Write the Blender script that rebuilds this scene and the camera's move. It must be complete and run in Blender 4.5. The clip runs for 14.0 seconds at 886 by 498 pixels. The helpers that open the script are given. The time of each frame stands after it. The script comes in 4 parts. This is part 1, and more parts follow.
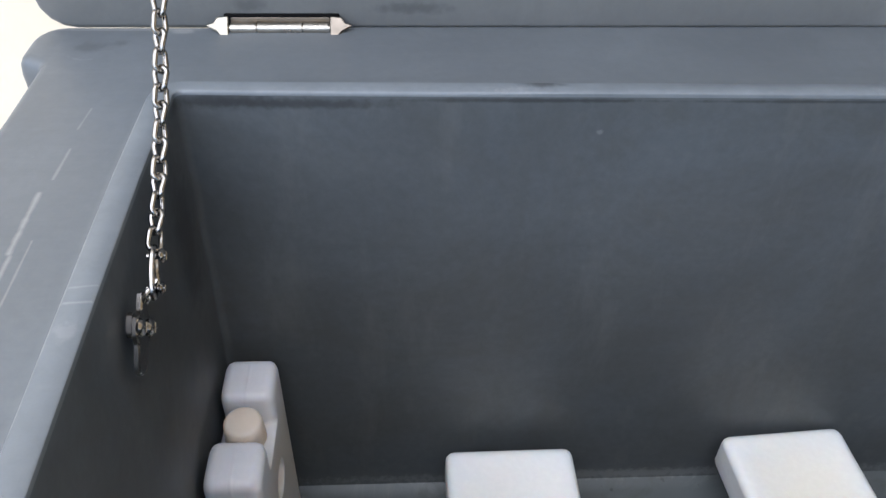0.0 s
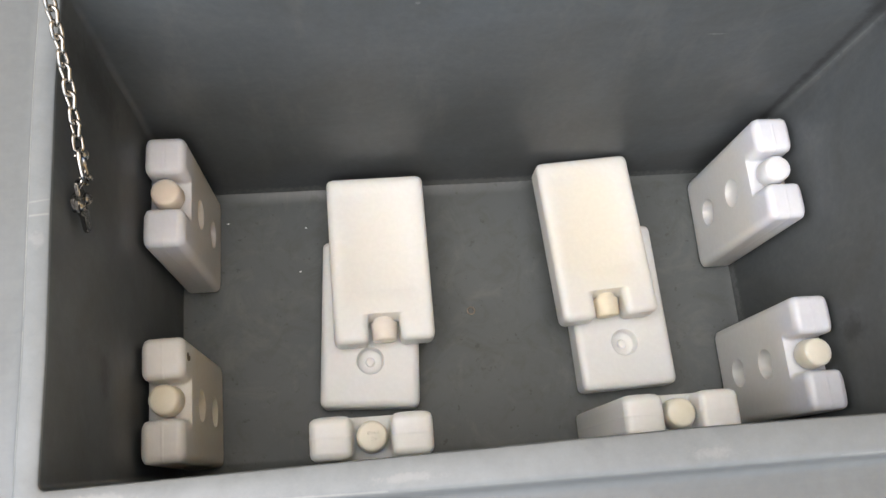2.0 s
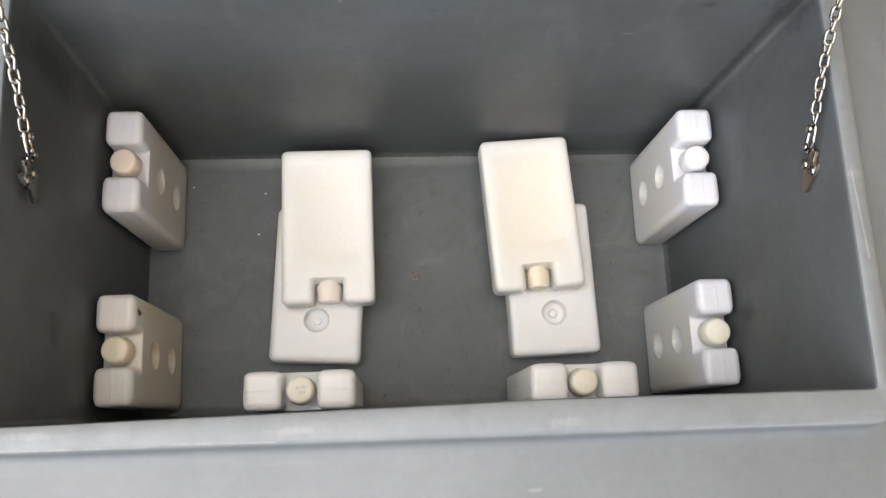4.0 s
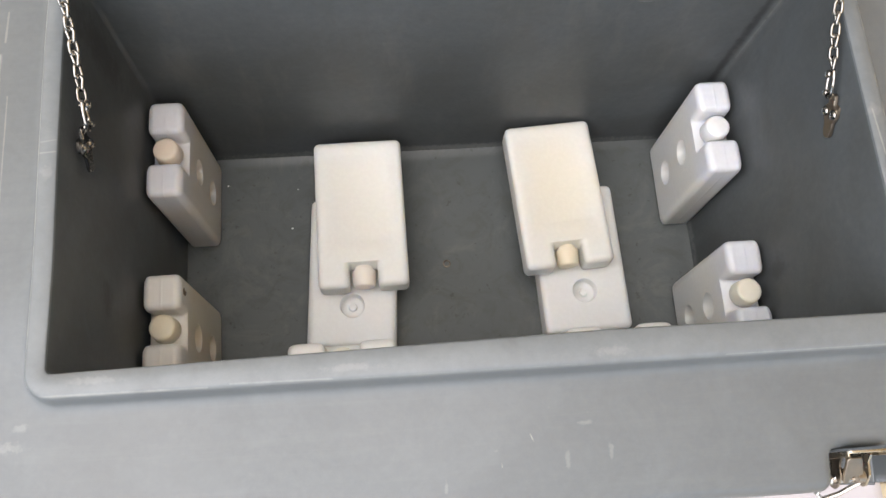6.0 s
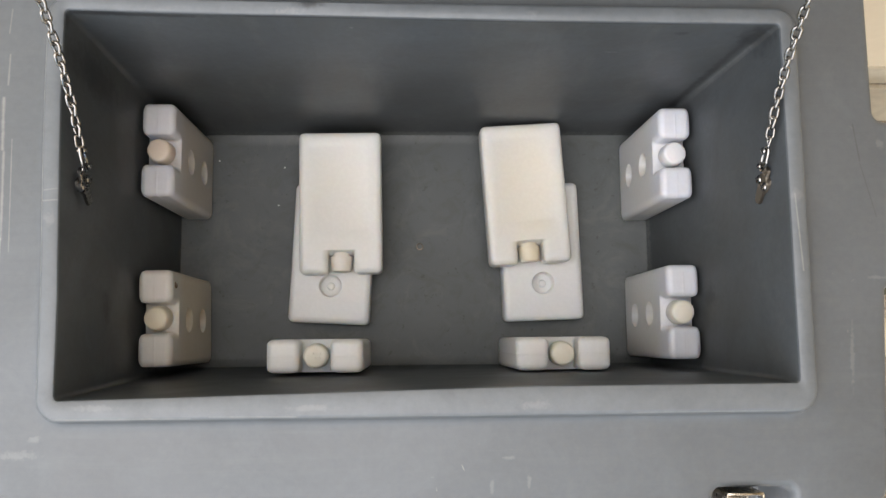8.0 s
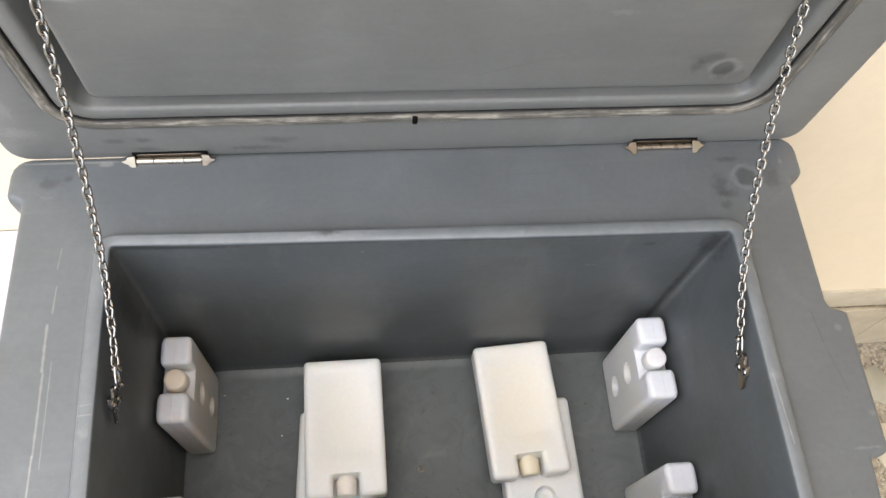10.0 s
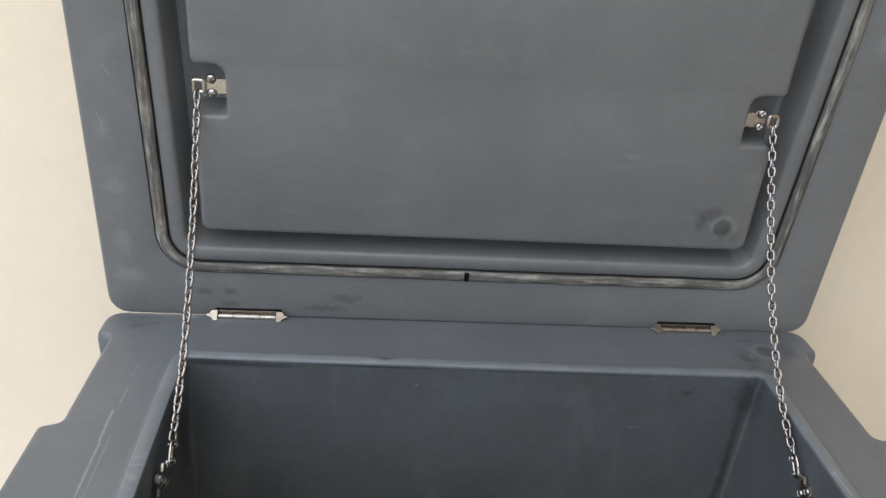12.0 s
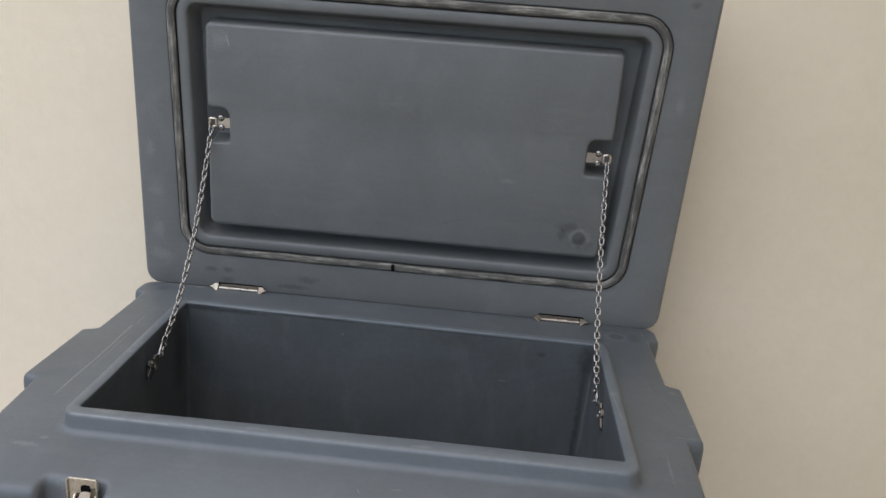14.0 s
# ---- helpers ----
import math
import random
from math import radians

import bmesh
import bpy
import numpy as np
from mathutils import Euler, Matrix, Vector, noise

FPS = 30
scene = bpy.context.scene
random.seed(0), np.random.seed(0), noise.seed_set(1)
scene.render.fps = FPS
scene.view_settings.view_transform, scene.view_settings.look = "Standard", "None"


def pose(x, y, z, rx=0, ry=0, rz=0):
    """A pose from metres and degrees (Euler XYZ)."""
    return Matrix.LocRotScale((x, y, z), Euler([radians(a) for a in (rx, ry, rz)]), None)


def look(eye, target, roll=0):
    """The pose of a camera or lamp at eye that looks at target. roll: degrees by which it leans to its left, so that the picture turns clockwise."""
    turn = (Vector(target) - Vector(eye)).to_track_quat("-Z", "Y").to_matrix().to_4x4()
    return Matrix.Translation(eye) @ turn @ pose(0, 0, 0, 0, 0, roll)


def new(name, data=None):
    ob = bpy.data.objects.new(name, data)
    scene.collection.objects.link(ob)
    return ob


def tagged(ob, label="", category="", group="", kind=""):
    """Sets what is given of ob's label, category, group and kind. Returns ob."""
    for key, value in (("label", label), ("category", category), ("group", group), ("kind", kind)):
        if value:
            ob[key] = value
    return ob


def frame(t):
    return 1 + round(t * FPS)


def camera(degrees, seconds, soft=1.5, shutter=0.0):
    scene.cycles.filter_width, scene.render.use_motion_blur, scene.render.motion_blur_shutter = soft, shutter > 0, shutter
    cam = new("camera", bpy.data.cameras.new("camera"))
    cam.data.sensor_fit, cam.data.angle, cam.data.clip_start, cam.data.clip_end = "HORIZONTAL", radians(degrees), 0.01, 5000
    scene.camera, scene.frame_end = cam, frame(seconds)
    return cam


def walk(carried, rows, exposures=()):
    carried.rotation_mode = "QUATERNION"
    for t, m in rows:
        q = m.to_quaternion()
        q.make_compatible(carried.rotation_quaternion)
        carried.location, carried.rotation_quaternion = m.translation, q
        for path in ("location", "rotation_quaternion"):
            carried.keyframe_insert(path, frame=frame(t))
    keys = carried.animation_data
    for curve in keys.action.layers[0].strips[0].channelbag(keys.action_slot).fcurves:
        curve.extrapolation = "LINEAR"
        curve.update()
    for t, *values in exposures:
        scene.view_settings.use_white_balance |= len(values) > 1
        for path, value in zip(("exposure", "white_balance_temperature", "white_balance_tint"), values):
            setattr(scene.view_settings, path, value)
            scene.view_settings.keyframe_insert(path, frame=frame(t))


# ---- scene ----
cam = camera(57.5, 14.0)
PATH = [
    (0, (-0.167, -0.241, 1.408), (-0.075, 1.254, 0.084), 1.6),
    (0.5, (-0.197, -0.164, 1.395), (-0.037, 1.27, 0.01), 3.0),
    (1, (-0.178, -0.18, 1.422), (0.011, 1.095, -0.108), 5.1),
    (1.5, (-0.164, -0.2, 1.525), (-0.002, 0.708, -0.25), 6.7),
    (2, (-0.105, -0.189, 1.645), (0.087, 0.373, -0.265), 15.0),
    (2.2, (-0.095, -0.183, 1.676), (0.122, 0.31, -0.25), 19.6),
    (4.3, (-0.022, -0.188, 1.713), (0.097, 0.253, -0.234), 13.7),
    (4.5, (-0.027, -0.19, 1.711), (0.104, 0.324, -0.217), 12.6),
    (5, (-0.031, -0.206, 1.701), (0.086, 0.368, -0.212), 9.5),
    (5.5, (-0.044, -0.228, 1.705), (0.053, 0.362, -0.203), 7.2),
    (6, (-0.052, -0.263, 1.713), (0.055, 0.308, -0.201), 7.0),
    (6.5, (-0.048, -0.242, 1.714), (0.072, 0.149, -0.243), 12.8),
    (7, (-0.026, -0.166, 1.738), (0.052, 0.073, -0.246), 15.2),
    (7.2, (-0.022, -0.15, 1.763), (0.049, 0.061, -0.224), 16.4),
    (9.3, (-0.006, -0.126, 1.857), (0.108, 0.268, -0.1), 16.4),
    (9.5, (-0.01, -0.137, 1.867), (0.106, 0.389, -0.059), 12.2),
    (10, (-0.054, -0.201, 1.862), (0.128, 0.649, 0.06), 8.7),
    (10.5, (-0.108, -0.317, 1.823), (0.146, 0.887, 0.247), 7.0),
    (11, (-0.075, -0.479, 1.789), (0.175, 0.964, 0.427), 6.7),
    (11.5, (-0.069, -0.546, 1.735), (0.106, 1.083, 0.588), 5.8),
    (12, (-0.107, -0.537, 1.65), (0.061, 1.247, 0.761), 4.6),
    (12.5, (-0.077, -0.591, 1.62), (0.052, 1.261, 0.875), 2.1),
    (13, (-0.113, -0.673, 1.65), (0.139, 1.207, 1.016), 2.9),
    (13.5, (0.007, -0.794, 1.72), (0.103, 1.11, 1.113), 5.0),
    (14, (0.135, -0.909, 1.633), (0.02, 0.994, 1.03), 4.3),
]
EXPOSURES = [
    (0.0, 0.90, 5740, 10),
    (0.5, 1.50, 6100, 10),
    (1.0, 1.56, 6300, 10),
    (1.5, 1.33, 6720, 10),
    (2.0, 1.20, 6760, 10),
    (5.0, 1.25, 6680, 10),
    (6.0, 1.06, 6720, 10),
    (6.5, 0.82, 6880, 10),
    (7.0, 0.71, 6800, 10),
    (9.5, 0.93, 6500, 10),
    (10.0, 1.03, 6600, 10),
    (10.5, 1.00, 6520, 10),
    (11.0, 0.58, 6300, 10),
    (11.5, 0.40, 6200, 10),
    (13.0, 0.22, 6100, 10),
    (13.5, -0.12, 6050, 10),
    (14.0, -0.07, 6000, 10),
]
walk(cam, [(t, look(eye, target, roll)) for t, eye, target, roll in PATH], EXPOSURES)

# ---- light: a shaded terrace under an open bright sky ----
SUN_EL, SUN_AZ = 67.0, 216.0
world = bpy.data.worlds.new("sky")
scene.world = world
world.use_nodes = True
wn = world.node_tree
wn.nodes.clear()
sky = wn.nodes.new("ShaderNodeTexSky")
sky.sky_type, sky.sun_disc = "NISHITA", False
sky.sun_elevation, sky.sun_rotation = radians(SUN_EL), radians(SUN_AZ)
bg = wn.nodes.new("ShaderNodeBackground")
bg.inputs["Strength"].default_value = 0.13
wout = wn.nodes.new("ShaderNodeOutputWorld")
wn.links.new(sky.outputs["Color"], bg.inputs["Color"])
wn.links.new(bg.outputs[0], wout.inputs[0])
sun = new("sun", bpy.data.lights.new("sun", "SUN"))
sun.data.energy, sun.data.angle, sun.data.color = 3.7, radians(108), (1.0, 0.955, 0.90)
sun.matrix_world = look((-1.05, -1.42, 5.2), (0.0, 0.0, 1.0))


# ---- materials ----
class Nodes:
    """Small builder round one node material."""

    def __init__(self, name, rough=0.5, metal=0.0, spec=0.5):
        self.mat = bpy.data.materials.new(name)
        self.mat.use_nodes = True
        self.tree = self.mat.node_tree
        self.bsdf = self.tree.nodes["Principled BSDF"]
        self.bsdf.inputs["Roughness"].default_value = rough
        self.bsdf.inputs["Metallic"].default_value = metal
        self.bsdf.inputs["Specular IOR Level"].default_value = spec
        self.coord = self.tree.nodes.new("ShaderNodeTexCoord").outputs["Object"]

    def add(self, kind):
        return self.tree.nodes.new(kind)

    def link(self, a, b):
        self.tree.links.new(a, b)

    def put(self, socket, value):
        if hasattr(value, "is_output"):
            self.link(value, socket)
        else:
            socket.default_value = value

    def math(self, op, a, b=0.0, c=0.0, clamp=False):
        n = self.add("ShaderNodeMath")
        n.operation, n.use_clamp = op, clamp
        for k, v in enumerate((a, b, c)):
            self.put(n.inputs[k], v)
        return n.outputs[0]

    def scaled(self, scale, turn=(0, 0, 0), shift=(0, 0, 0)):
        m = self.add("ShaderNodeMapping")
        m.inputs["Scale"].default_value = scale if hasattr(scale, "__len__") else (scale,) * 3
        m.inputs["Rotation"].default_value = turn
        m.inputs["Location"].default_value = shift
        self.link(self.coord, m.inputs["Vector"])
        return m.outputs[0]

    def noise(self, scale, detail=4.0, rough=0.6, where=None, warp=0.0):
        n = self.add("ShaderNodeTexNoise")
        n.inputs["Scale"].default_value = scale
        n.inputs["Detail"].default_value = detail
        n.inputs["Roughness"].default_value = rough
        n.inputs["Distortion"].default_value = warp
        self.link(where or self.coord, n.inputs["Vector"])
        return n.outputs["Fac"]

    def ramp(self, fac, *stops):
        n = self.add("ShaderNodeValToRGB")
        e = n.color_ramp.elements
        while len(e) < len(stops):
            e.new(0.5)
        for el, (p, c) in zip(e, stops):
            el.position = p
            el.color = (*(c if hasattr(c, "__len__") else (c,) * 3), 1)
        self.link(fac, n.inputs["Fac"])
        return n.outputs["Color"]

    def mix(self, fac, a, b, mode="MIX"):
        n = self.add("ShaderNodeMix")
        n.data_type, n.blend_type = "RGBA", mode
        for key, v in ((0, fac), (6, a), (7, b)):
            if hasattr(v, "is_output"):
                self.link(v, n.inputs[key])
            else:
                n.inputs[key].default_value = (*v, 1) if hasattr(v, "__len__") else v
        return n.outputs[2]

    def spot(self, centre, size, ragged=0.6, edge=0.35, scale=90.0):
        """A ragged patch round a centre, with half sizes in metres: 1 inside, 0 outside."""
        sub = self.add("ShaderNodeVectorMath")
        sub.operation = "SUBTRACT"
        self.link(self.coord, sub.inputs[0])
        sub.inputs[1].default_value = centre
        div = self.add("ShaderNodeVectorMath")
        div.operation = "DIVIDE"
        self.link(sub.outputs[0], div.inputs[0])
        div.inputs[1].default_value = size
        length = self.add("ShaderNodeVectorMath")
        length.operation = "LENGTH"
        self.link(div.outputs[0], length.inputs[0])
        d = self.math("ADD", length.outputs["Value"], self.math("MULTIPLY", self.math("SUBTRACT", self.noise(scale, 3), 0.5), ragged * 2))
        n = self.add("ShaderNodeMapRange")
        n.interpolation_type = "SMOOTHSTEP"
        n.inputs[1].default_value, n.inputs[2].default_value = 1.0 + edge, 1.0 - edge
        n.inputs[3].default_value, n.inputs[4].default_value = 0.0, 1.0
        self.link(d, n.inputs[0])
        return n.outputs[0]

    def scratch(self, a, b, width, ragged=0.6, scale=140.0):
        """A ragged mark along the line from a to b, with its half width in metres: 1 on it, 0 off it."""
        ab = Vector(b) - Vector(a)
        rel, dot, along, off, length = [self.add("ShaderNodeVectorMath") for _ in range(5)]
        rel.operation, dot.operation, along.operation, off.operation, length.operation = "SUBTRACT", "DOT_PRODUCT", "SCALE", "SUBTRACT", "LENGTH"
        self.link(self.coord, rel.inputs[0])
        rel.inputs[1].default_value = a
        self.link(rel.outputs[0], dot.inputs[0])
        dot.inputs[1].default_value = ab / ab.length_squared
        along.inputs[0].default_value = ab
        self.link(self.math("MULTIPLY", dot.outputs["Value"], 1.0, clamp=True), along.inputs["Scale"])
        self.link(rel.outputs[0], off.inputs[0])
        self.link(along.outputs[0], off.inputs[1])
        self.link(off.outputs[0], length.inputs[0])
        d = self.math("ADD", self.math("DIVIDE", length.outputs["Value"], width), self.math("MULTIPLY", self.math("SUBTRACT", self.noise(scale, 3), 0.5), ragged * 2))
        return self.ramp(d, (0.10, 1.0), (1.0, 0.0))

    def bump(self, height, strength, distance):
        n = self.add("ShaderNodeBump")
        n.inputs["Strength"].default_value = strength
        n.inputs["Distance"].default_value = distance
        self.link(height, n.inputs["Height"])
        self.link(n.outputs[0], self.bsdf.inputs["Normal"])

    def colour(self, c):
        if hasattr(c, "is_output"):
            self.link(c, self.bsdf.inputs["Base Color"])
        else:
            self.bsdf.inputs["Base Color"].default_value = (*c, 1)


def plastic_grey(name, stains=(), scuffs=(), marks=(), lines=(), scratches=(), dirt=False, grime=False, soil=0.42, spec=0.6, base=(0.097, 0.107, 0.114)):
    """Rotomoulded grey polyethylene: faint mottling, worn pale scuffs, dark smudges; dirt: grime low inside the box."""
    m = Nodes(name, 0.42, spec=spec)
    soft = m.noise(5.0, 3)
    lo, hi = tuple(v * 0.90 for v in base), tuple(v * 1.12 for v in base)
    c = m.ramp(soft, (0.3, lo), (0.7, hi))
    grain = m.noise(160.0, 4, 0.7)
    c = m.mix(0.07, c, m.ramp(grain, (0.35, 0.04), (0.7, 0.20)))
    streak = m.noise(1.0, 5, 0.65, m.scaled((18, 18, 120)))
    c = m.mix(m.math("MULTIPLY", m.ramp(streak, (0.60, 0.0), (0.78, 1.0)), 0.10), c, tuple(v * 1.6 for v in base))
    smear = m.noise(11.0, 6, 0.72, warp=0.8)
    c = m.mix(m.math("MULTIPLY", m.ramp(smear, (0.52, 0.0), (0.72, 1.0)), 0.30), c, tuple(v * 1.5 for v in base))
    murk = m.noise(3.2, 6, 0.7, warp=1.4)
    c = m.mix(m.math("MULTIPLY", m.ramp(murk, (0.50, 0.0), (0.70, 1.0)), 0.35), c, tuple(v * 0.72 for v in base))
    drag = m.noise(1.0, 5, 0.7, m.scaled((5, 95, 40), (0.0, 0.0, 0.06)))
    c = m.mix(m.math("MULTIPLY", m.ramp(drag, (0.54, 0.0), (0.70, 1.0)), 0.16), c, tuple(v * f for v, f in zip(base, (1.55, 1.5, 1.4))))
    c = m.mix(m.math("MULTIPLY", m.ramp(drag, (0.28, 1.0), (0.42, 0.0)), 0.16), c, tuple(v * 0.6 for v in base))
    fleck = m.noise(55.0, 2, 0.5, warp=1.2)
    c = m.mix(m.math("MULTIPLY", m.ramp(fleck, (0.755, 0.0), (0.785, 1.0)), 0.05 if grime else 0.16), c, (0.24, 0.245, 0.245))
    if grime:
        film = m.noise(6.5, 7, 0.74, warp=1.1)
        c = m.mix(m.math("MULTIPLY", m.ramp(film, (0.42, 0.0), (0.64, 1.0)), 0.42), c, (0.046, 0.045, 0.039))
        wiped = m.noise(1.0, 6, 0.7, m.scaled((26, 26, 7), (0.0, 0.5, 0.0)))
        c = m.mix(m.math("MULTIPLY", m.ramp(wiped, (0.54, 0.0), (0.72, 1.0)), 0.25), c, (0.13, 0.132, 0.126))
    if dirt:
        low = m.add("ShaderNodeSeparateXYZ")
        m.link(m.coord, low.inputs[0])
        on_floor = m.ramp(m.math("SUBTRACT", low.outputs[2], 0.80), (0.036, 1.0), (0.050, 0.0))
        c = m.mix(m.math("MULTIPLY", on_floor, 0.8), c, (0.085, 0.094, 0.094))
        blot = m.noise(26.0, 6, 0.75, warp=1.3)
        c = m.mix(m.math("MULTIPLY", m.math("MULTIPLY", m.ramp(blot, (0.50, 0.0), (0.64, 1.0)), on_floor), 0.55), c, (0.062, 0.066, 0.058))
        speck = m.noise(120.0, 3, 0.6)
        c = m.mix(m.math("MULTIPLY", m.math("MULTIPLY", m.ramp(speck, (0.66, 0.0), (0.70, 1.0)), on_floor), 0.6), c, (0.035, 0.036, 0.032))
        haze = m.noise(13.0, 6, 0.75, warp=1.5)
        c = m.mix(m.math("MULTIPLY", m.math("MULTIPLY", m.ramp(haze, (0.50, 0.0), (0.70, 1.0)), on_floor), 0.40), c, (0.150, 0.158, 0.148))
        rubbed = m.ramp(m.math("SUBTRACT", low.outputs[2], 0.70), (0.4835, 0.0), (0.4875, 1.0))
        rub = m.ramp(m.noise(38.0, 5, 0.75), (0.30, 0.25), (0.72, 1.0))
        c = m.mix(m.math("MULTIPLY", m.math("MULTIPLY", rubbed, rub), 0.42), c, tuple(v * 2.1 for v in base))
    for centre, size in scuffs:
        c = m.mix(m.math("MULTIPLY", m.spot(centre, size, 1.5, 0.6, 230.0), 0.26), c, (0.27, 0.27, 0.265))
    for centre, size in lines:
        c = m.mix(m.math("MULTIPLY", m.spot(centre, size, 0.55, 0.40, 160.0), 0.45), c, (0.30, 0.30, 0.285))
    for a, b, width, pale in scratches:
        c = m.mix(m.math("MULTIPLY", m.scratch(a, b, width), abs(pale)), c, (0.40, 0.39, 0.355) if pale > 0 else (0.030, 0.030, 0.031))
    for centre, size in marks:
        ring = m.math("SUBTRACT", m.spot(centre, size, 0.35, 0.25, 110.0), m.spot(centre, tuple(v * 0.66 for v in size), 0.35, 0.25, 110.0), clamp=True)
        c = m.mix(m.math("MULTIPLY", m.spot(centre, tuple(v * 0.8 for v in size), 0.20, 0.15, 60.0), 0.60), c, tuple(v * 0.42 for v in base))
        c = m.mix(m.math("MULTIPLY", ring, 0.50), c, tuple(v * 1.8 for v in base))
    for centre, size in stains:
        c = m.mix(m.math("MULTIPLY", m.spot(centre, size, 1.1, 0.7, 130.0), soil), c, (0.028, 0.029, 0.030))
    m.colour(c)
    r = m.ramp(m.noise(9.0, 4), (0.3, 0.36), (0.75, 0.52))
    m.link(r, m.bsdf.inputs["Roughness"])
    m.bump(m.math("ADD", m.noise(12.0, 3), m.math("MULTIPLY", grain, 0.08)), 0.30, 0.0014)
    return m.mat


def pack_plastic(name, base, warm, middle=0.0, lit_neck=None):
    """Milky polyethylene; middle: yellowed heart of the flat side; beside the cap a sky-lit tint is painted in."""
    m = Nodes(name, 0.34)
    c = m.ramp(m.noise(9.0, 3), (0.35, base), (0.7, warm))
    if middle:
        c = m.mix(m.math("MULTIPLY", m.spot((0.0, 0.075, 0.033), (0.040, 0.070, 0.03), 0.35, 0.6, 25.0), middle), c, (0.77, 0.69, 0.50))
    if lit_neck:
        axis = m.add("ShaderNodeSeparateXYZ")
        m.link(m.tree.nodes["Texture Coordinate"].outputs["Object"], axis.inputs[0])
        level = m.math("ADD", axis.outputs[1], m.math("MULTIPLY", m.noise(22.0, 3), 0.020))
        c = m.mix(m.math("MULTIPLY", m.ramp(level, (0.128, 0.0), (0.158, 1.0)), 0.85), c, lit_neck)
    c = m.mix(0.06, c, m.ramp(m.noise(220.0, 3), (0.4, 0.5), (0.7, 0.95)))
    m.colour(c)
    m.bsdf.inputs["Subsurface Weight"].default_value = 0.45
    m.bsdf.inputs["Subsurface Radius"].default_value = (0.020, 0.016, 0.012)
    m.bsdf.inputs["Subsurface Scale"].default_value = 0.6
    m.bump(m.math("ADD", m.noise(30.0, 3), m.math("MULTIPLY", m.noise(300.0, 2), 0.1)), 0.25, 0.001)
    return m.mat


def steel(name, base=(0.62, 0.60, 0.56), rough=0.24, metal=1.0):
    m = Nodes(name, rough, metal)
    m.colour(m.ramp(m.noise(60.0, 4), (0.3, tuple(v * 0.82 for v in base)), (0.7, base)))
    m.link(m.ramp(m.noise(140.0, 3), (0.3, rough * 0.7), (0.75, rough * 1.5)), m.bsdf.inputs["Roughness"])
    return m.mat


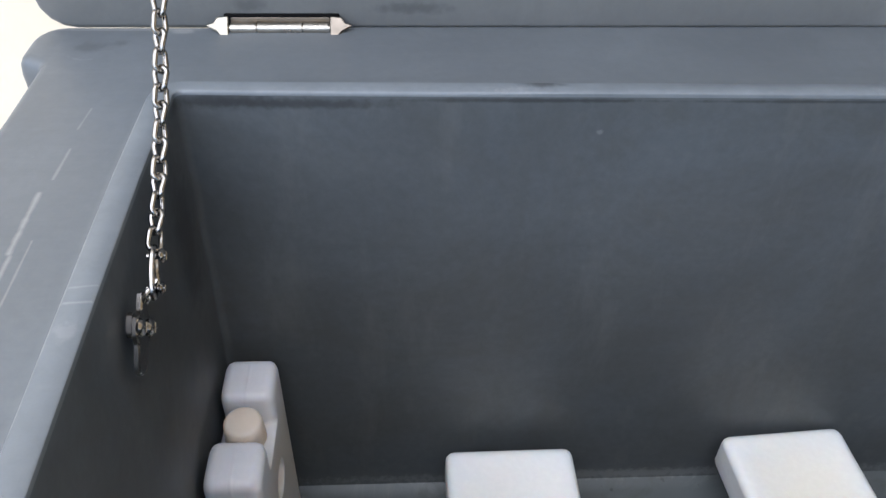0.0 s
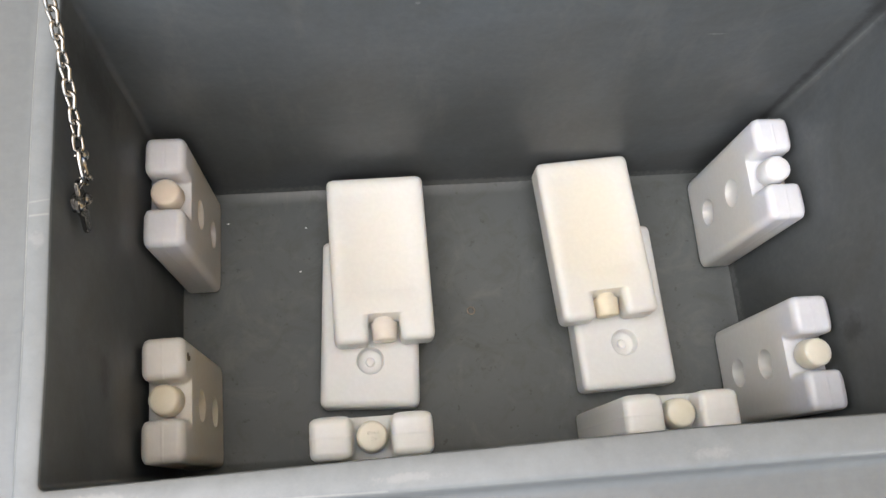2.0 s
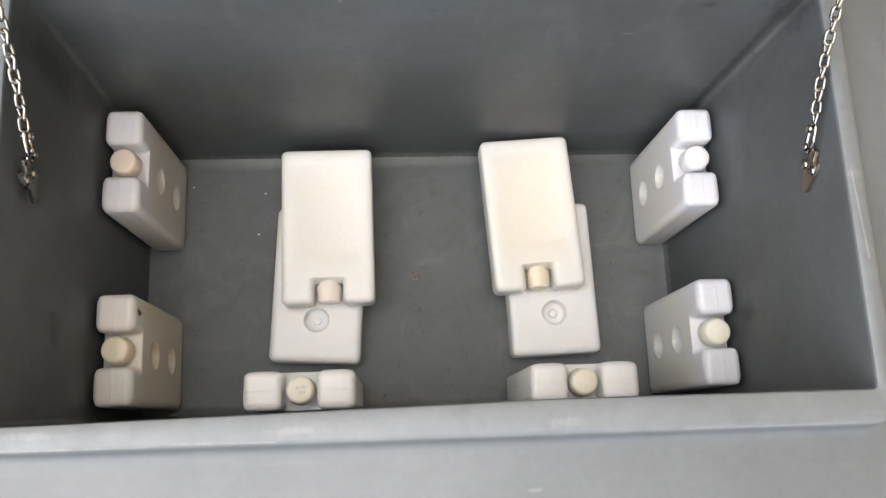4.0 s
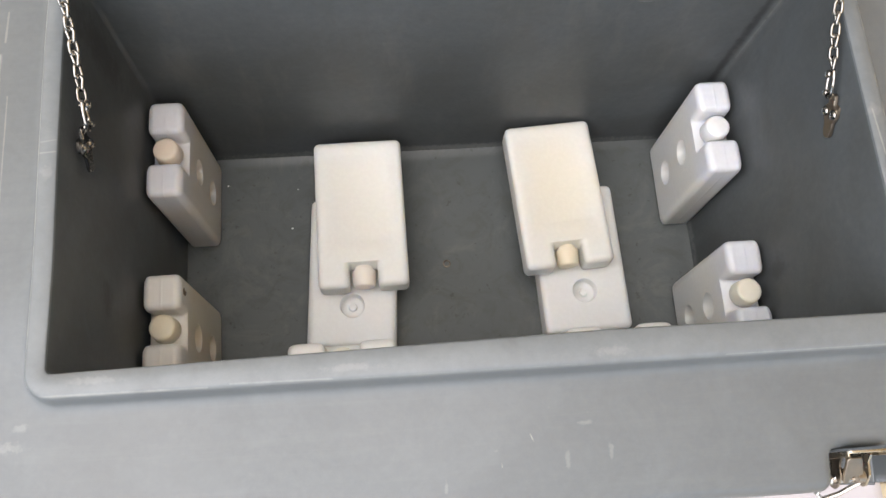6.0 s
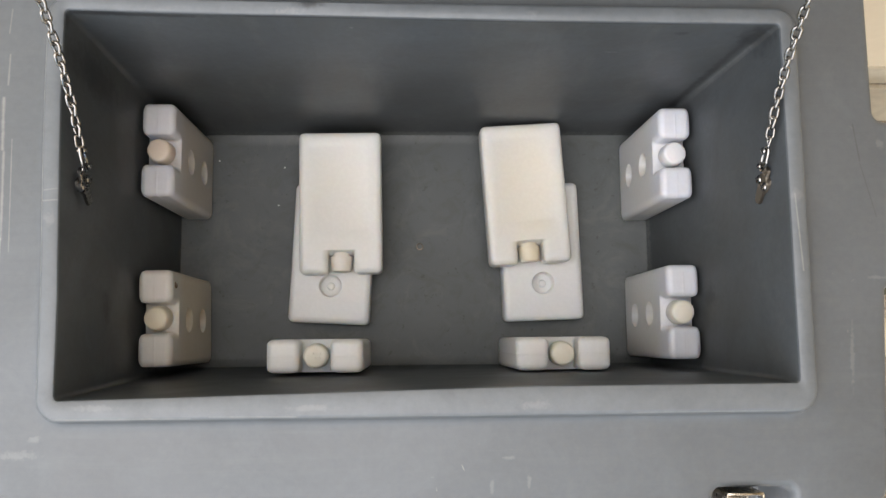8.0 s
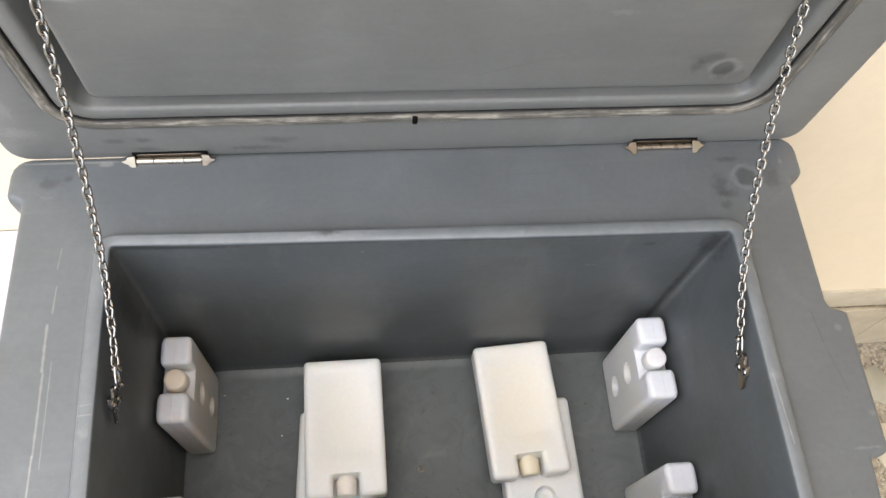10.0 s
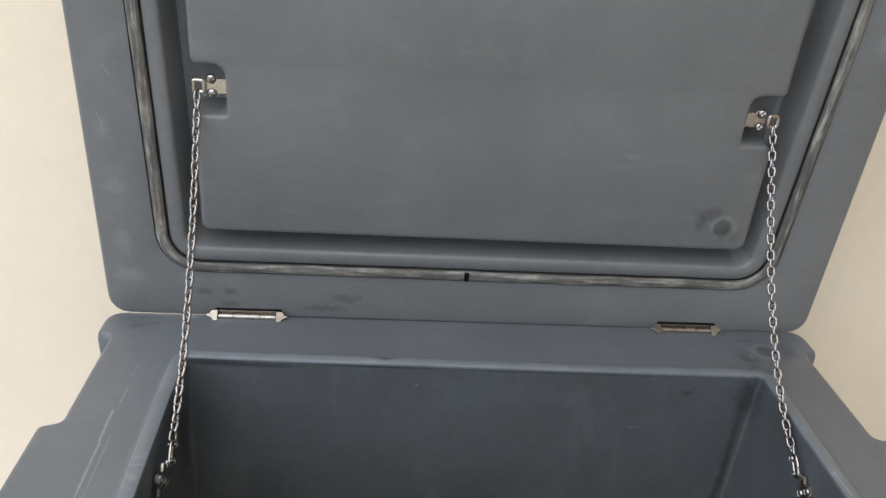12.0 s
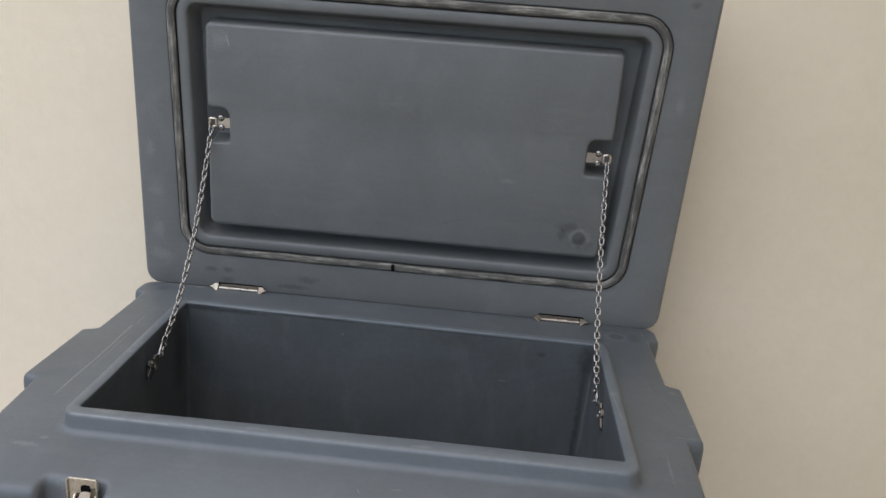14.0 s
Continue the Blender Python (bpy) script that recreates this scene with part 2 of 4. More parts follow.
GREY_BODY = plastic_grey("grey_polyethylene_body", dirt=True,
    marks=[((0.329, 0.191, 1.176), (0.0155, 0.0150, 0.05))],
    # First line paints the bright gap at the lid seam; second is wear.
    lines=[((-0.335, 0.2290, 1.176), (0.045, 0.0010, 0.01)), ((-0.303, 0.2265, 1.175), (0.006, 0.0028, 0.01))],
    scratches=[
        ((-0.3365, 0.0640, 1.1755), (-0.3355, 0.0220, 1.1755), 0.0019, 0.38), ((-0.3345, 0.0200, 1.1755), (-0.3335, -0.0500, 1.1755), 0.0014, 0.33), ((-0.3340, -0.0500, 1.1755), (-0.3340, -0.1600, 1.1755), 0.0013, 0.40),
        ((-0.3330, 0.1380, 1.1755), (-0.3345, 0.1180, 1.1755), 0.0008, 0.22), ((-0.3330, 0.1000, 1.1755), (-0.3335, 0.0750, 1.1755), 0.0010, 0.26), ((-0.3285, 0.0300, 1.1755), (-0.3270, -0.0600, 1.1755), 0.0007, 0.25),
        ((-0.2960, -0.1650, 1.1880), (-0.2962, -0.0900, 1.1880), 0.0013, 0.50), ((-0.2964, -0.0800, 1.1880), (-0.2995, 0.0350, 1.1880), 0.0013, 0.45), ((-0.2998, 0.0500, 1.1880), (-0.2998, 0.1250, 1.1880), 0.0010, 0.40),
        ((-0.2850, -0.0120, 1.1890), (-0.3000, -0.0140, 1.1890), 0.0009, 0.20), ((-0.2850, -0.0210, 1.1890), (-0.3000, -0.0220, 1.1890), 0.0009, 0.25), ((-0.2850, -0.1895, 1.1880), (-0.1800, -0.1905, 1.1880), 0.0013, 0.30), ((-0.1650, -0.1885, 1.1880), (-0.1000, -0.1895, 1.1880), 0.0010, 0.22),
        ((-0.0900, -0.1905, 1.1880), (0.0600, -0.1905, 1.1880), 0.0009, 0.24), ((0.1600, -0.1900, 1.1880), (0.2800, -0.1900, 1.1880), 0.0008, 0.25), ((-0.3000, -0.1850, 1.1755), (-0.2900, -0.2050, 1.1755), 0.0018, 0.30),
        ((0.2980, -0.0180, 1.1890), (0.3015, -0.0800, 1.1890), 0.0009, 0.35), ((0.3085, -0.0300, 1.1880), (0.3085, -0.1400, 1.1880), 0.0009, 0.35), ((-0.2700, 0.1395, 1.1880), (-0.0200, 0.1385, 1.1880), 0.0007, 0.35),
        ((0.0000, 0.1380, 1.1880), (0.2500, 0.1360, 1.1880), 0.0007, 0.30), ((0.3420, -0.1280, 1.1755), (0.3405, -0.1580, 1.1755), 0.0010, 0.45), ((0.0280, -0.2310, 1.1630), (0.0310, -0.2380, 1.1630), 0.0006, 0.45),
        ((0.0070, -0.2420, 1.1600), (0.0080, -0.2510, 1.1600), 0.0008, 0.50), ((0.0360, -0.2490, 1.1580), (0.0370, -0.2540, 1.1580), 0.0006, 0.40), ((-0.0840, -0.2570, 1.1570), (-0.0840, -0.2630, 1.1570), 0.0008, 0.40),
        ((0.0240, -0.2490, 1.1580), (0.0270, -0.2550, 1.1580), 0.0005, 0.35), ((-0.2620, -0.2470, 1.1600), (-0.2330, -0.2490, 1.1600), 0.0018, 0.22),
        ((0.3570, 0.0430, 1.1755), (0.3610, 0.0120, 1.1755), 0.0009, -0.45), ((0.3610, 0.0100, 1.1755), (0.3720, -0.0350, 1.1755), 0.0007, -0.30)],
    stains=[((0.300, 0.181, 1.176), (0.007, 0.010, 0.02)), ((0.302, 0.160, 1.176), (0.006, 0.004, 0.02)), ((0.356, 0.190, 1.176), (0.008, 0.012, 0.02)), ((0.313, 0.212, 1.176), (0.010, 0.003, 0.02)), ((-0.352, 0.207, 1.18), (0.009, 0.005, 0.02)), ((-0.336, 0.212, 1.18), (0.004, 0.003, 0.02)), ((-0.096, 0.1395, 1.189), (0.011, 0.0045, 0.008)), ((-0.093, 0.1385, 1.189), (0.0065, 0.0030, 0.008)), ((-0.093, 0.1395, 1.189), (0.0050, 0.0026, 0.008)), ((-0.083, 0.1375, 1.189), (0.004, 0.0016, 0.008)), ((0.306, 0.172, 1.176), (0.010, 0.004, 0.02))],
    scuffs=[((0.346, -0.15, 1.18), (0.0015, 0.02, 0.03)), ((-0.318, -0.218, 1.17), (0.012, 0.003, 0.02)), ((-0.305, -0.206, 1.17), (0.004, 0.002, 0.02)), ((-0.245, -0.262, 1.16), (0.014, 0.002, 0.02)), ((-0.208, -0.268, 1.16), (0.003, 0.003, 0.02)),
            ((0.299, -0.018, 1.193), (0.004, 0.004, 0.01)), ((0.085, -0.183, 1.193), (0.012, 0.003, 0.01)), ((-0.09, -0.183, 1.193), (0.016, 0.002, 0.01)),
            ((-0.291, -0.035, 1.193), (0.004, 0.005, 0.01)), ((-0.25, -0.181, 1.193), (0.014, 0.002, 0.01)), ((0.088, 0.131, 1.197), (0.004, 0.003, 0.01)),
            ((-0.108, 0.133, 1.197), (0.010, 0.003, 0.01)), ((0.379, 0.026, 1.176), (0.0032, 0.0032, 0.01)), ((0.388, -0.055, 1.176), (0.0030, 0.0030, 0.01)), ((0.370, 0.208, 1.176), (0.002, 0.004, 0.01)), ((0.375, -0.085, 1.18), (0.011, 0.0012, 0.01)),
            ((0.052, -0.249, 1.16), (0.0016, 0.005, 0.02)), ((0.082, -0.245, 1.16), (0.0014, 0.004, 0.02)), ((0.066, -0.226, 1.165), (0.004, 0.0012, 0.02)), ((-0.03, -0.262, 1.16), (0.001, 0.004, 0.02))])
# Body plastic with the inner shade put in a darker base, plus grime.
GREY_INSIDE = plastic_grey("shaded_grimy_polyethylene_inside", dirt=True, base=(0.0630, 0.0705, 0.0755), grime=True, soil=0.75, spec=0.35,
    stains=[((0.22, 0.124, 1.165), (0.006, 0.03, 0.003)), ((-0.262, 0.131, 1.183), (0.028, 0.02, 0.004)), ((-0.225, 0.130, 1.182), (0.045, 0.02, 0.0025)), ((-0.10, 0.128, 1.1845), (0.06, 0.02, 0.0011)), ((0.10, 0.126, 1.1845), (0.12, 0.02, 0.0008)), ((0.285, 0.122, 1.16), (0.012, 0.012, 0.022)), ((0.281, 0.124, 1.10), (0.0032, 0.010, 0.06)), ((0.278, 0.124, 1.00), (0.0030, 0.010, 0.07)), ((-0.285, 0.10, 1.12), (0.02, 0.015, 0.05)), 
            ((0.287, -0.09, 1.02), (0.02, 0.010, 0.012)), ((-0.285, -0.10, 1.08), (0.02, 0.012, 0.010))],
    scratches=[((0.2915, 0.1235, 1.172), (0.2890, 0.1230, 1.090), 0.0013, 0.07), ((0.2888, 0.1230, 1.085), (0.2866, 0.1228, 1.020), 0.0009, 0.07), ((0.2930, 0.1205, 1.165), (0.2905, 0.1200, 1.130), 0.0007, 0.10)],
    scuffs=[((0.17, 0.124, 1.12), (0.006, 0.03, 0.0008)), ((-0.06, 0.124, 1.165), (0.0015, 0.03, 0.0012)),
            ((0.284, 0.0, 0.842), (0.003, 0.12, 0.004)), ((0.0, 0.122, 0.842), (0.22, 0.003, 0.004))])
# Body plastic again, the light it catches put in a paler base.
GREY_LID = plastic_grey("lit_grey_polyethylene_lid", base=(0.137, 0.140, 0.136), spec=0.5,
    marks=[((0.262, -0.005, 0.131), (0.0150, 0.02, 0.0135))],
    scratches=[((0.039, -0.005, 0.127), (0.085, -0.005, 0.143), 0.0007, -0.40), ((0.085, -0.005, 0.143), (0.124, -0.005, 0.155), 0.0006, -0.30), ((0.207, -0.005, 0.158), (0.217, -0.005, 0.128), 0.0006, -0.20),
        ((-0.255, -0.005, 0.380), (-0.251, -0.005, 0.366), 0.0012, 0.45), ((-0.366, 0.0, 0.270), (-0.361, 0.0, 0.262), 0.0008, 0.40), ((-0.377, 0.0, 0.225), (-0.371, 0.0, 0.205), 0.0008, 0.28)],
    stains=[((0.264, -0.005, 0.124), (0.013, 0.02, 0.007)), ((0.243, -0.005, 0.147), (0.012, 0.02, 0.006)), ((0.236, -0.005, 0.136), (0.006, 0.02, 0.008)), ((-0.136, 0.0, 0.0235), (0.013, 0.02, 0.005)),
            ((-0.288, 0.0, 0.0275), (0.008, 0.02, 0.004)), ((-0.261, 0.0, 0.028), (0.007, 0.02, 0.004)), ((-0.262, 0.0, 0.012), (0.010, 0.02, 0.004)), ((0.375, 0.0, 0.464), (0.006, 0.02, 0.004)), ((-0.16, 0.0, 0.010), (0.02, 0.02, 0.003))],
    scuffs=[((0.152, -0.005, 0.207), (0.010, 0.02, 0.003)), ((-0.365, 0.0, 0.045), (0.014, 0.02, 0.008)), ((-0.367, 0.0, 0.085), (0.008, 0.02, 0.012)), ((-0.368, 0.0, 0.146), (0.010, 0.02, 0.008)), ((-0.374, 0.0, 0.207), (0.006, 0.02, 0.010)),
            ((-0.264, -0.005, 0.372), (0.010, 0.02, 0.010)), ((0.375, 0.0, 0.332), (0.005, 0.02, 0.010)), ((0.08, 0.0, 0.475), (0.05, 0.02, 0.004)), ((-0.30, 0.0, 0.47), (0.03, 0.02, 0.006))])
PACK_WHITE = pack_plastic("milky_polyethylene_white", (0.745, 0.752, 0.752), (0.745, 0.740, 0.712))
# The cap ends of these upright packs carry a painted tint of sky light.
PACK_COOL = pack_plastic("milky_polyethylene_cool", (0.615, 0.622, 0.612), (0.620, 0.610, 0.575), lit_neck=(0.625, 0.640, 0.695))
PACK_TAN = pack_plastic("milky_polyethylene_tan", (0.650, 0.620, 0.580), (0.620, 0.575, 0.515), lit_neck=(0.675, 0.680, 0.720))
PACK_FULL = pack_plastic("milky_polyethylene_full", (0.732, 0.742, 0.732), (0.732, 0.732, 0.706), 0.20)
PACK_CREAM = pack_plastic("milky_polyethylene_cream", (0.708, 0.712, 0.698), (0.703, 0.696, 0.660), 0.48)
PACK_AGED = pack_plastic("milky_polyethylene_aged", (0.70, 0.65, 0.55), (0.66, 0.58, 0.45), lit_neck=(0.73, 0.705, 0.67))
CAP_WHITE = pack_plastic("cap_white", (0.68, 0.69, 0.72), (0.69, 0.68, 0.68))
CAP_CREAM = pack_plastic("cap_cream", (0.78, 0.70, 0.54), (0.76, 0.67, 0.50))
CAP_ROSE = pack_plastic("cap_rose", (0.79, 0.735, 0.67), (0.78, 0.72, 0.64))
CAP_PEACH = pack_plastic("cap_peach", (0.76, 0.66, 0.55), (0.745, 0.63, 0.51))
CAP_PALE = pack_plastic("cap_pale", (0.77, 0.735, 0.63), (0.76, 0.71, 0.59))
STEEL = steel("bright_steel", (0.55, 0.53, 0.50), 0.26)
STEEL_CHAIN = steel("chain_steel", (0.36, 0.34, 0.315), 0.16)
STEEL_WARM = steel("nickel_steel", (0.60, 0.54, 0.44), 0.28)
HINGE_GREY = steel("pale_hinge_metal", (0.40, 0.365, 0.295), 0.36)
HINGE_NICKEL = steel("cream_nickel", (0.43, 0.395, 0.335), 0.34)
HINGE_BROWN = steel("browned_nickel", (0.40, 0.345, 0.285), 0.30)
HINGE_TAUPE = steel("dull_taupe_metal", (0.26, 0.22, 0.175), 0.40)
# Black that stands for shade in hinge and latch recesses, and the gasket joint.
DARK = Nodes("shade_and_joint_black", 0.9, spec=0.05)
DARK.colour((0.006, 0.006, 0.006))
DARK = DARK.mat
RUST = Nodes("red_plastic", 0.5)
RUST.colour((0.35, 0.05, 0.035))
RUST = RUST.mat


def gasket_rubber():
    """Black rubber, its crest rubbed pale and grey in patches along the strip."""
    m = Nodes("worn_black_rubber", 0.72, spec=0.3)
    at = m.add("ShaderNodeAttribute")
    at.attribute_name = "strip"
    mp = m.add("ShaderNodeMapping")
    mp.inputs["Scale"].default_value = (26, 260, 260)
    m.link(at.outputs["Vector"], mp.inputs["Vector"])
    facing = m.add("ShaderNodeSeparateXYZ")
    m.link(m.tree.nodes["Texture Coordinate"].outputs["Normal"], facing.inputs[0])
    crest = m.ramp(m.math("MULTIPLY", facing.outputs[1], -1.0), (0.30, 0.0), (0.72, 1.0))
    drawn = m.noise(1.0, 5, 0.7, mp.outputs[0])
    patch = m.noise(16.0, 4, 0.65)
    fine = m.noise(240.0, 4, 0.7)
    rubbed = m.ramp(m.math("ADD", m.math("MULTIPLY", drawn, 0.55), m.math("MULTIPLY", patch, 0.45)), (0.46, 0.0), (0.62, 1.0))
    c = m.ramp(fine, (0.3, (0.012, 0.012, 0.012)), (0.7, (0.035, 0.033, 0.031)))
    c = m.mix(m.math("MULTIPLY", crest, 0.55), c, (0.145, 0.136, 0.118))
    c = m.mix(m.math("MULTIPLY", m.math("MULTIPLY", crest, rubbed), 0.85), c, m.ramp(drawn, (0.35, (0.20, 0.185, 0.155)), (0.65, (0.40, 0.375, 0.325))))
    c = m.mix(m.math("MULTIPLY", m.ramp(fine, (0.60, 0.0), (0.74, 1.0)), 0.5), c, (0.03, 0.028, 0.026))
    m.colour(c)
    m.bump(m.math("ADD", drawn, fine), 0.4, 0.0012)
    return m.mat


def plaster():
    m = Nodes("cream_wall_paint", 0.75)
    c = m.ramp(m.noise(1.6, 3), (0.3, (0.81, 0.695, 0.515)), (0.7, (0.86, 0.75, 0.57)))
    c = m.mix(0.10, c, m.ramp(m.noise(40.0, 5, 0.7), (0.3, (0.45, 0.38, 0.29)), (0.7, (0.8, 0.72, 0.58))))
    m.colour(c)
    m.bump(m.math("ADD", m.noise(55.0, 4), m.noise(6.0, 2)), 0.25, 0.003)
    return m.mat


def marble(name, lo, hi):
    m = Nodes(name, 0.32)
    vein = m.noise(7.0, 6, 0.65, warp=1.6)
    c = m.ramp(vein, (0.30, lo), (0.62, hi))
    fine = m.noise(45.0, 5, 0.7)
    c = m.mix(m.math("MULTIPLY", m.ramp(fine, (0.58, 0.0), (0.72, 1.0)), 0.4), c, tuple(v * 0.5 for v in lo))
    info = m.add("ShaderNodeObjectInfo")
    c = m.mix(m.math("MULTIPLY", info.outputs["Random"], 0.28), c, tuple(v * 0.72 for v in lo))
    m.colour(c)
    m.bump(fine, 0.15, 0.001)
    return m.mat


def terrazzo():
    m = Nodes("terrazzo_chips", 0.45)
    v = m.add("ShaderNodeTexVoronoi")
    v.feature = "F1"
    v.inputs["Scale"].default_value = 175.0
    v.inputs["Randomness"].default_value = 1.0
    m.link(m.coord, v.inputs["Vector"])
    sep = m.add("ShaderNodeSeparateColor")
    m.link(v.outputs["Color"], sep.inputs[0])
    chip = m.ramp(sep.outputs[0], (0.0, (0.06, 0.055, 0.045)), (0.14, (0.17, 0.135, 0.09)), (0.40, (0.36, 0.30, 0.205)), (0.72, (0.52, 0.465, 0.35)), (1.0, (0.25, 0.175, 0.115)))
    edge = m.add("ShaderNodeTexVoronoi")
    edge.feature = "DISTANCE_TO_EDGE"
    edge.inputs["Scale"].default_value = 175.0
    m.link(m.coord, edge.inputs["Vector"])
    c = m.mix(m.ramp(edge.outputs["Distance"], (0.03, 1.0), (0.09, 0.0)), chip, (0.26, 0.23, 0.185))
    c = m.mix(0.15, c, m.ramp(m.noise(3.0, 4), (0.3, 0.2), (0.7, 0.6)))
    m.colour(c)
    return m.mat


def cloth_white():
    m = Nodes("white_cotton", 0.85)
    c = m.ramp(m.noise(12.0, 4), (0.3, (0.47, 0.45, 0.49)), (0.7, (0.52, 0.50, 0.54)))
    m.colour(c)
    weave = m.noise(1.0, 2, 0.5, m.scaled((900, 900, 900)))
    m.bump(m.math("ADD", m.math("MULTIPLY", weave, 0.12), m.noise(10.0, 4, 0.6)), 0.35, 0.004)
    return m.mat


RUBBER, PLASTER, TERRAZZO, CLOTH = gasket_rubber(), plaster(), terrazzo(), cloth_white()
MARBLE = marble("cream_marble", (0.50, 0.44, 0.33), (0.66, 0.60, 0.48))
MARBLE_TILE = marble("tan_marble", (0.41, 0.35, 0.26), (0.54, 0.475, 0.36))
MARBLE_GREEN = marble("dark_green_marble", (0.05, 0.055, 0.04), (0.10, 0.11, 0.075))
MARBLE_GREY = marble("grey_marble", (0.34, 0.33, 0.27), (0.45, 0.43, 0.35))
WOOD = Nodes("brown_wood", 0.55)
WOOD.colour(WOOD.ramp(WOOD.noise(1.0, 5, 0.6, WOOD.scaled((4, 60, 60))), (0.3, (0.16, 0.09, 0.05)), (0.7, (0.26, 0.16, 0.09))))
WOOD = WOOD.mat


# ---- mesh helpers ----
def link_mesh(name, bm, material, sharp=38):
    bmesh.ops.recalc_face_normals(bm, faces=bm.faces)
    me = bpy.data.meshes.new(name)
    bm.to_mesh(me)
    bm.free()
    for p in me.polygons:
        p.use_smooth = True
    me.set_sharp_from_angle(angle=radians(sharp))
    me.materials.append(material)
    return new(name, me)


def part(name, bm, material, parent, label="", sharp=38):
    ob = link_mesh(name, bm, material, sharp)
    ob.parent = parent
    return tagged(ob, label)


def thing(name, m, label, category, group=""):
    ob = new(name)
    ob.empty_display_size = 0.05
    ob.matrix_world = m
    return tagged(ob, label, category, group)


def fillet(corners, k=5):
    """A closed outline from corners (x, y, radius), in order."""
    out = []
    n = len(corners)
    for i, (x, y, r) in enumerate(corners):
        p = Vector((x, y))
        if r == 0:
            out.append(p)
            continue
        a, b = Vector(corners[i - 1][:2]) - p, Vector(corners[(i + 1) % n][:2]) - p
        la, lb = a.length, b.length
        a.normalize(), b.normalize()
        ang = a.angle(b, math.pi)
        if r < 1e-5 or ang > math.pi - 0.01:
            out += [p.copy() for _ in range(k)]
            continue
        t = min(r / math.tan(ang / 2), 0.48 * la, 0.48 * lb)
        rr = t * math.tan(ang / 2)
        c = p + (a + b).normalized() * (rr / math.sin(ang / 2))
        s, e = p + a * t - c, p + b * t - c
        turn = s.angle_signed(e, 0.0)
        for j in range(k):
            q = s.copy()
            q.rotate(Matrix.Rotation(-turn * j / (k - 1), 2))
            out.append(c + q)
    return out


def rounded(x0, x1, y0, y1, r, k=6, cuts=0):
    if cuts:
        c = []
        for (ax, ay), (bx, by) in zip(((x0, y0), (x1, y0), (x1, y1), (x0, y1)), ((x1, y0), (x1, y1), (x0, y1), (x0, y0))):
            c += [(ax, ay, r)] + [(ax + (bx - ax) * i / cuts, ay + (by - ay) * i / cuts, 0) for i in range(1, cuts)]
        return fillet(c, k)
    return fillet([(x0, y0, r), (x1, y0, r), (x1, y1, r), (x0, y1, r)], k)


def inset(points, d):
    """The outline moved inwards by d (counter-clockwise order)."""
    out = []
    n = len(points)
    for i, p in enumerate(points):
        j = 1
        while (points[i - j] - p).length < 1e-6 and j < n:
            j += 1
        k = 1
        while (points[(i + k) % n] - p).length < 1e-6 and k < n:
            k += 1
        a, b = (p - points[i - j]).normalized(), (points[(i + k) % n] - p).normalized()
        t = (a + b).normalized()
        out.append(p + Vector((-t.y, t.x)) * d)
    return out


def loop(bm, points):
    return [bm.verts.new(p) for p in points]


def skin(bm, a, b):
    n = len(a)
    for i in range(n):
        j = (i + 1) % n
        vs = []
        for v in (a[i], a[j], b[j], b[i]):
            if all((v.co - w.co).length > 1e-7 for w in vs):
                vs.append(v)
        if len(vs) >= 3:
            bm.faces.new(vs)


def fill_between(bm, outer, inner):
    """Triangles between an outer and an inner loop."""
    edges = []
    for ring in (outer, inner):
        for i in range(len(ring)):
            e = bm.edges.get((ring[i - 1], ring[i]))
            if e:
                edges.append(e)
    bmesh.ops.triangle_fill(bm, use_beauty=True, use_dissolve=False, edges=edges)


def box(bm, x0, x1, y0, y1, z0, z1, bevel=0.0, segments=2):
    got = bmesh.ops.create_cube(bm, size=1.0, matrix=Matrix.LocRotScale(((x0 + x1) / 2, (y0 + y1) / 2, (z0 + z1) / 2), None, (x1 - x0, y1 - y0, z1 - z0)))
    if bevel:
        edges = list({e for v in got["verts"] for e in v.link_edges})
        bmesh.ops.bevel(bm, geom=edges, offset=bevel, segments=segments, affect="EDGES", profile=0.5)


def rod(bm, a, b, r, sides=14, r2=None):
    a, b = Vector(a), Vector(b)
    m = Matrix.Translation((a + b) / 2) @ (b - a).to_track_quat("Z", "Y").to_matrix().to_4x4()
    bmesh.ops.create_cone(bm, cap_ends=True, segments=sides, radius1=r, radius2=r if r2 is None else r2, depth=(b - a).length, matrix=m)


def tube(bm, path, r, sides=8, closed=False):
    n = len(path)
    rings = []
    up = None
    for i, p in enumerate(path):
        if closed:
            d = (path[(i + 1) % n] - path[i - 1]).normalized()
        else:
            d = (path[min(i + 1, n - 1)] - path[max(i - 1, 0)]).normalized()
        if up is None:
            up = d.orthogonal().normalized()
        up = (up - d * up.dot(d)).normalized()
        side = d.cross(up)
        rings.append([bm.verts.new(p + r * (math.cos(q) * up + math.sin(q) * side)) for q in (2 * math.pi * s / sides for s in range(sides))])
    for i in range(n if closed else n - 1):
        skin(bm, rings[i], rings[(i + 1) % n])
    if not closed:
        bm.faces.new(rings[0][::-1]), bm.faces.new(rings[-1])


# ---- the large structure ----
GROUND, WALL_Y, TILE_TOP, TABLE_Z = 0.0, 0.385, 0.245, 0.745
bm = bmesh.new()
box(bm, -6, 7, WALL_Y, WALL_Y + 0.2, -0.05, 3.2)
wall = tagged(link_mesh("wall_north", bm, PLASTER), "cream painted plaster wall behind the box", "wall", kind="structure")
bm = bmesh.new()
box(bm, -6, 7, WALL_Y - 0.005, WALL_Y + 0.02, TILE_TOP + 0.004, TILE_TOP + 0.095, 0.002)
tagged(link_mesh("trim", bm, MARBLE), "cream marble band above the stone skirting", "trim", kind="structure")
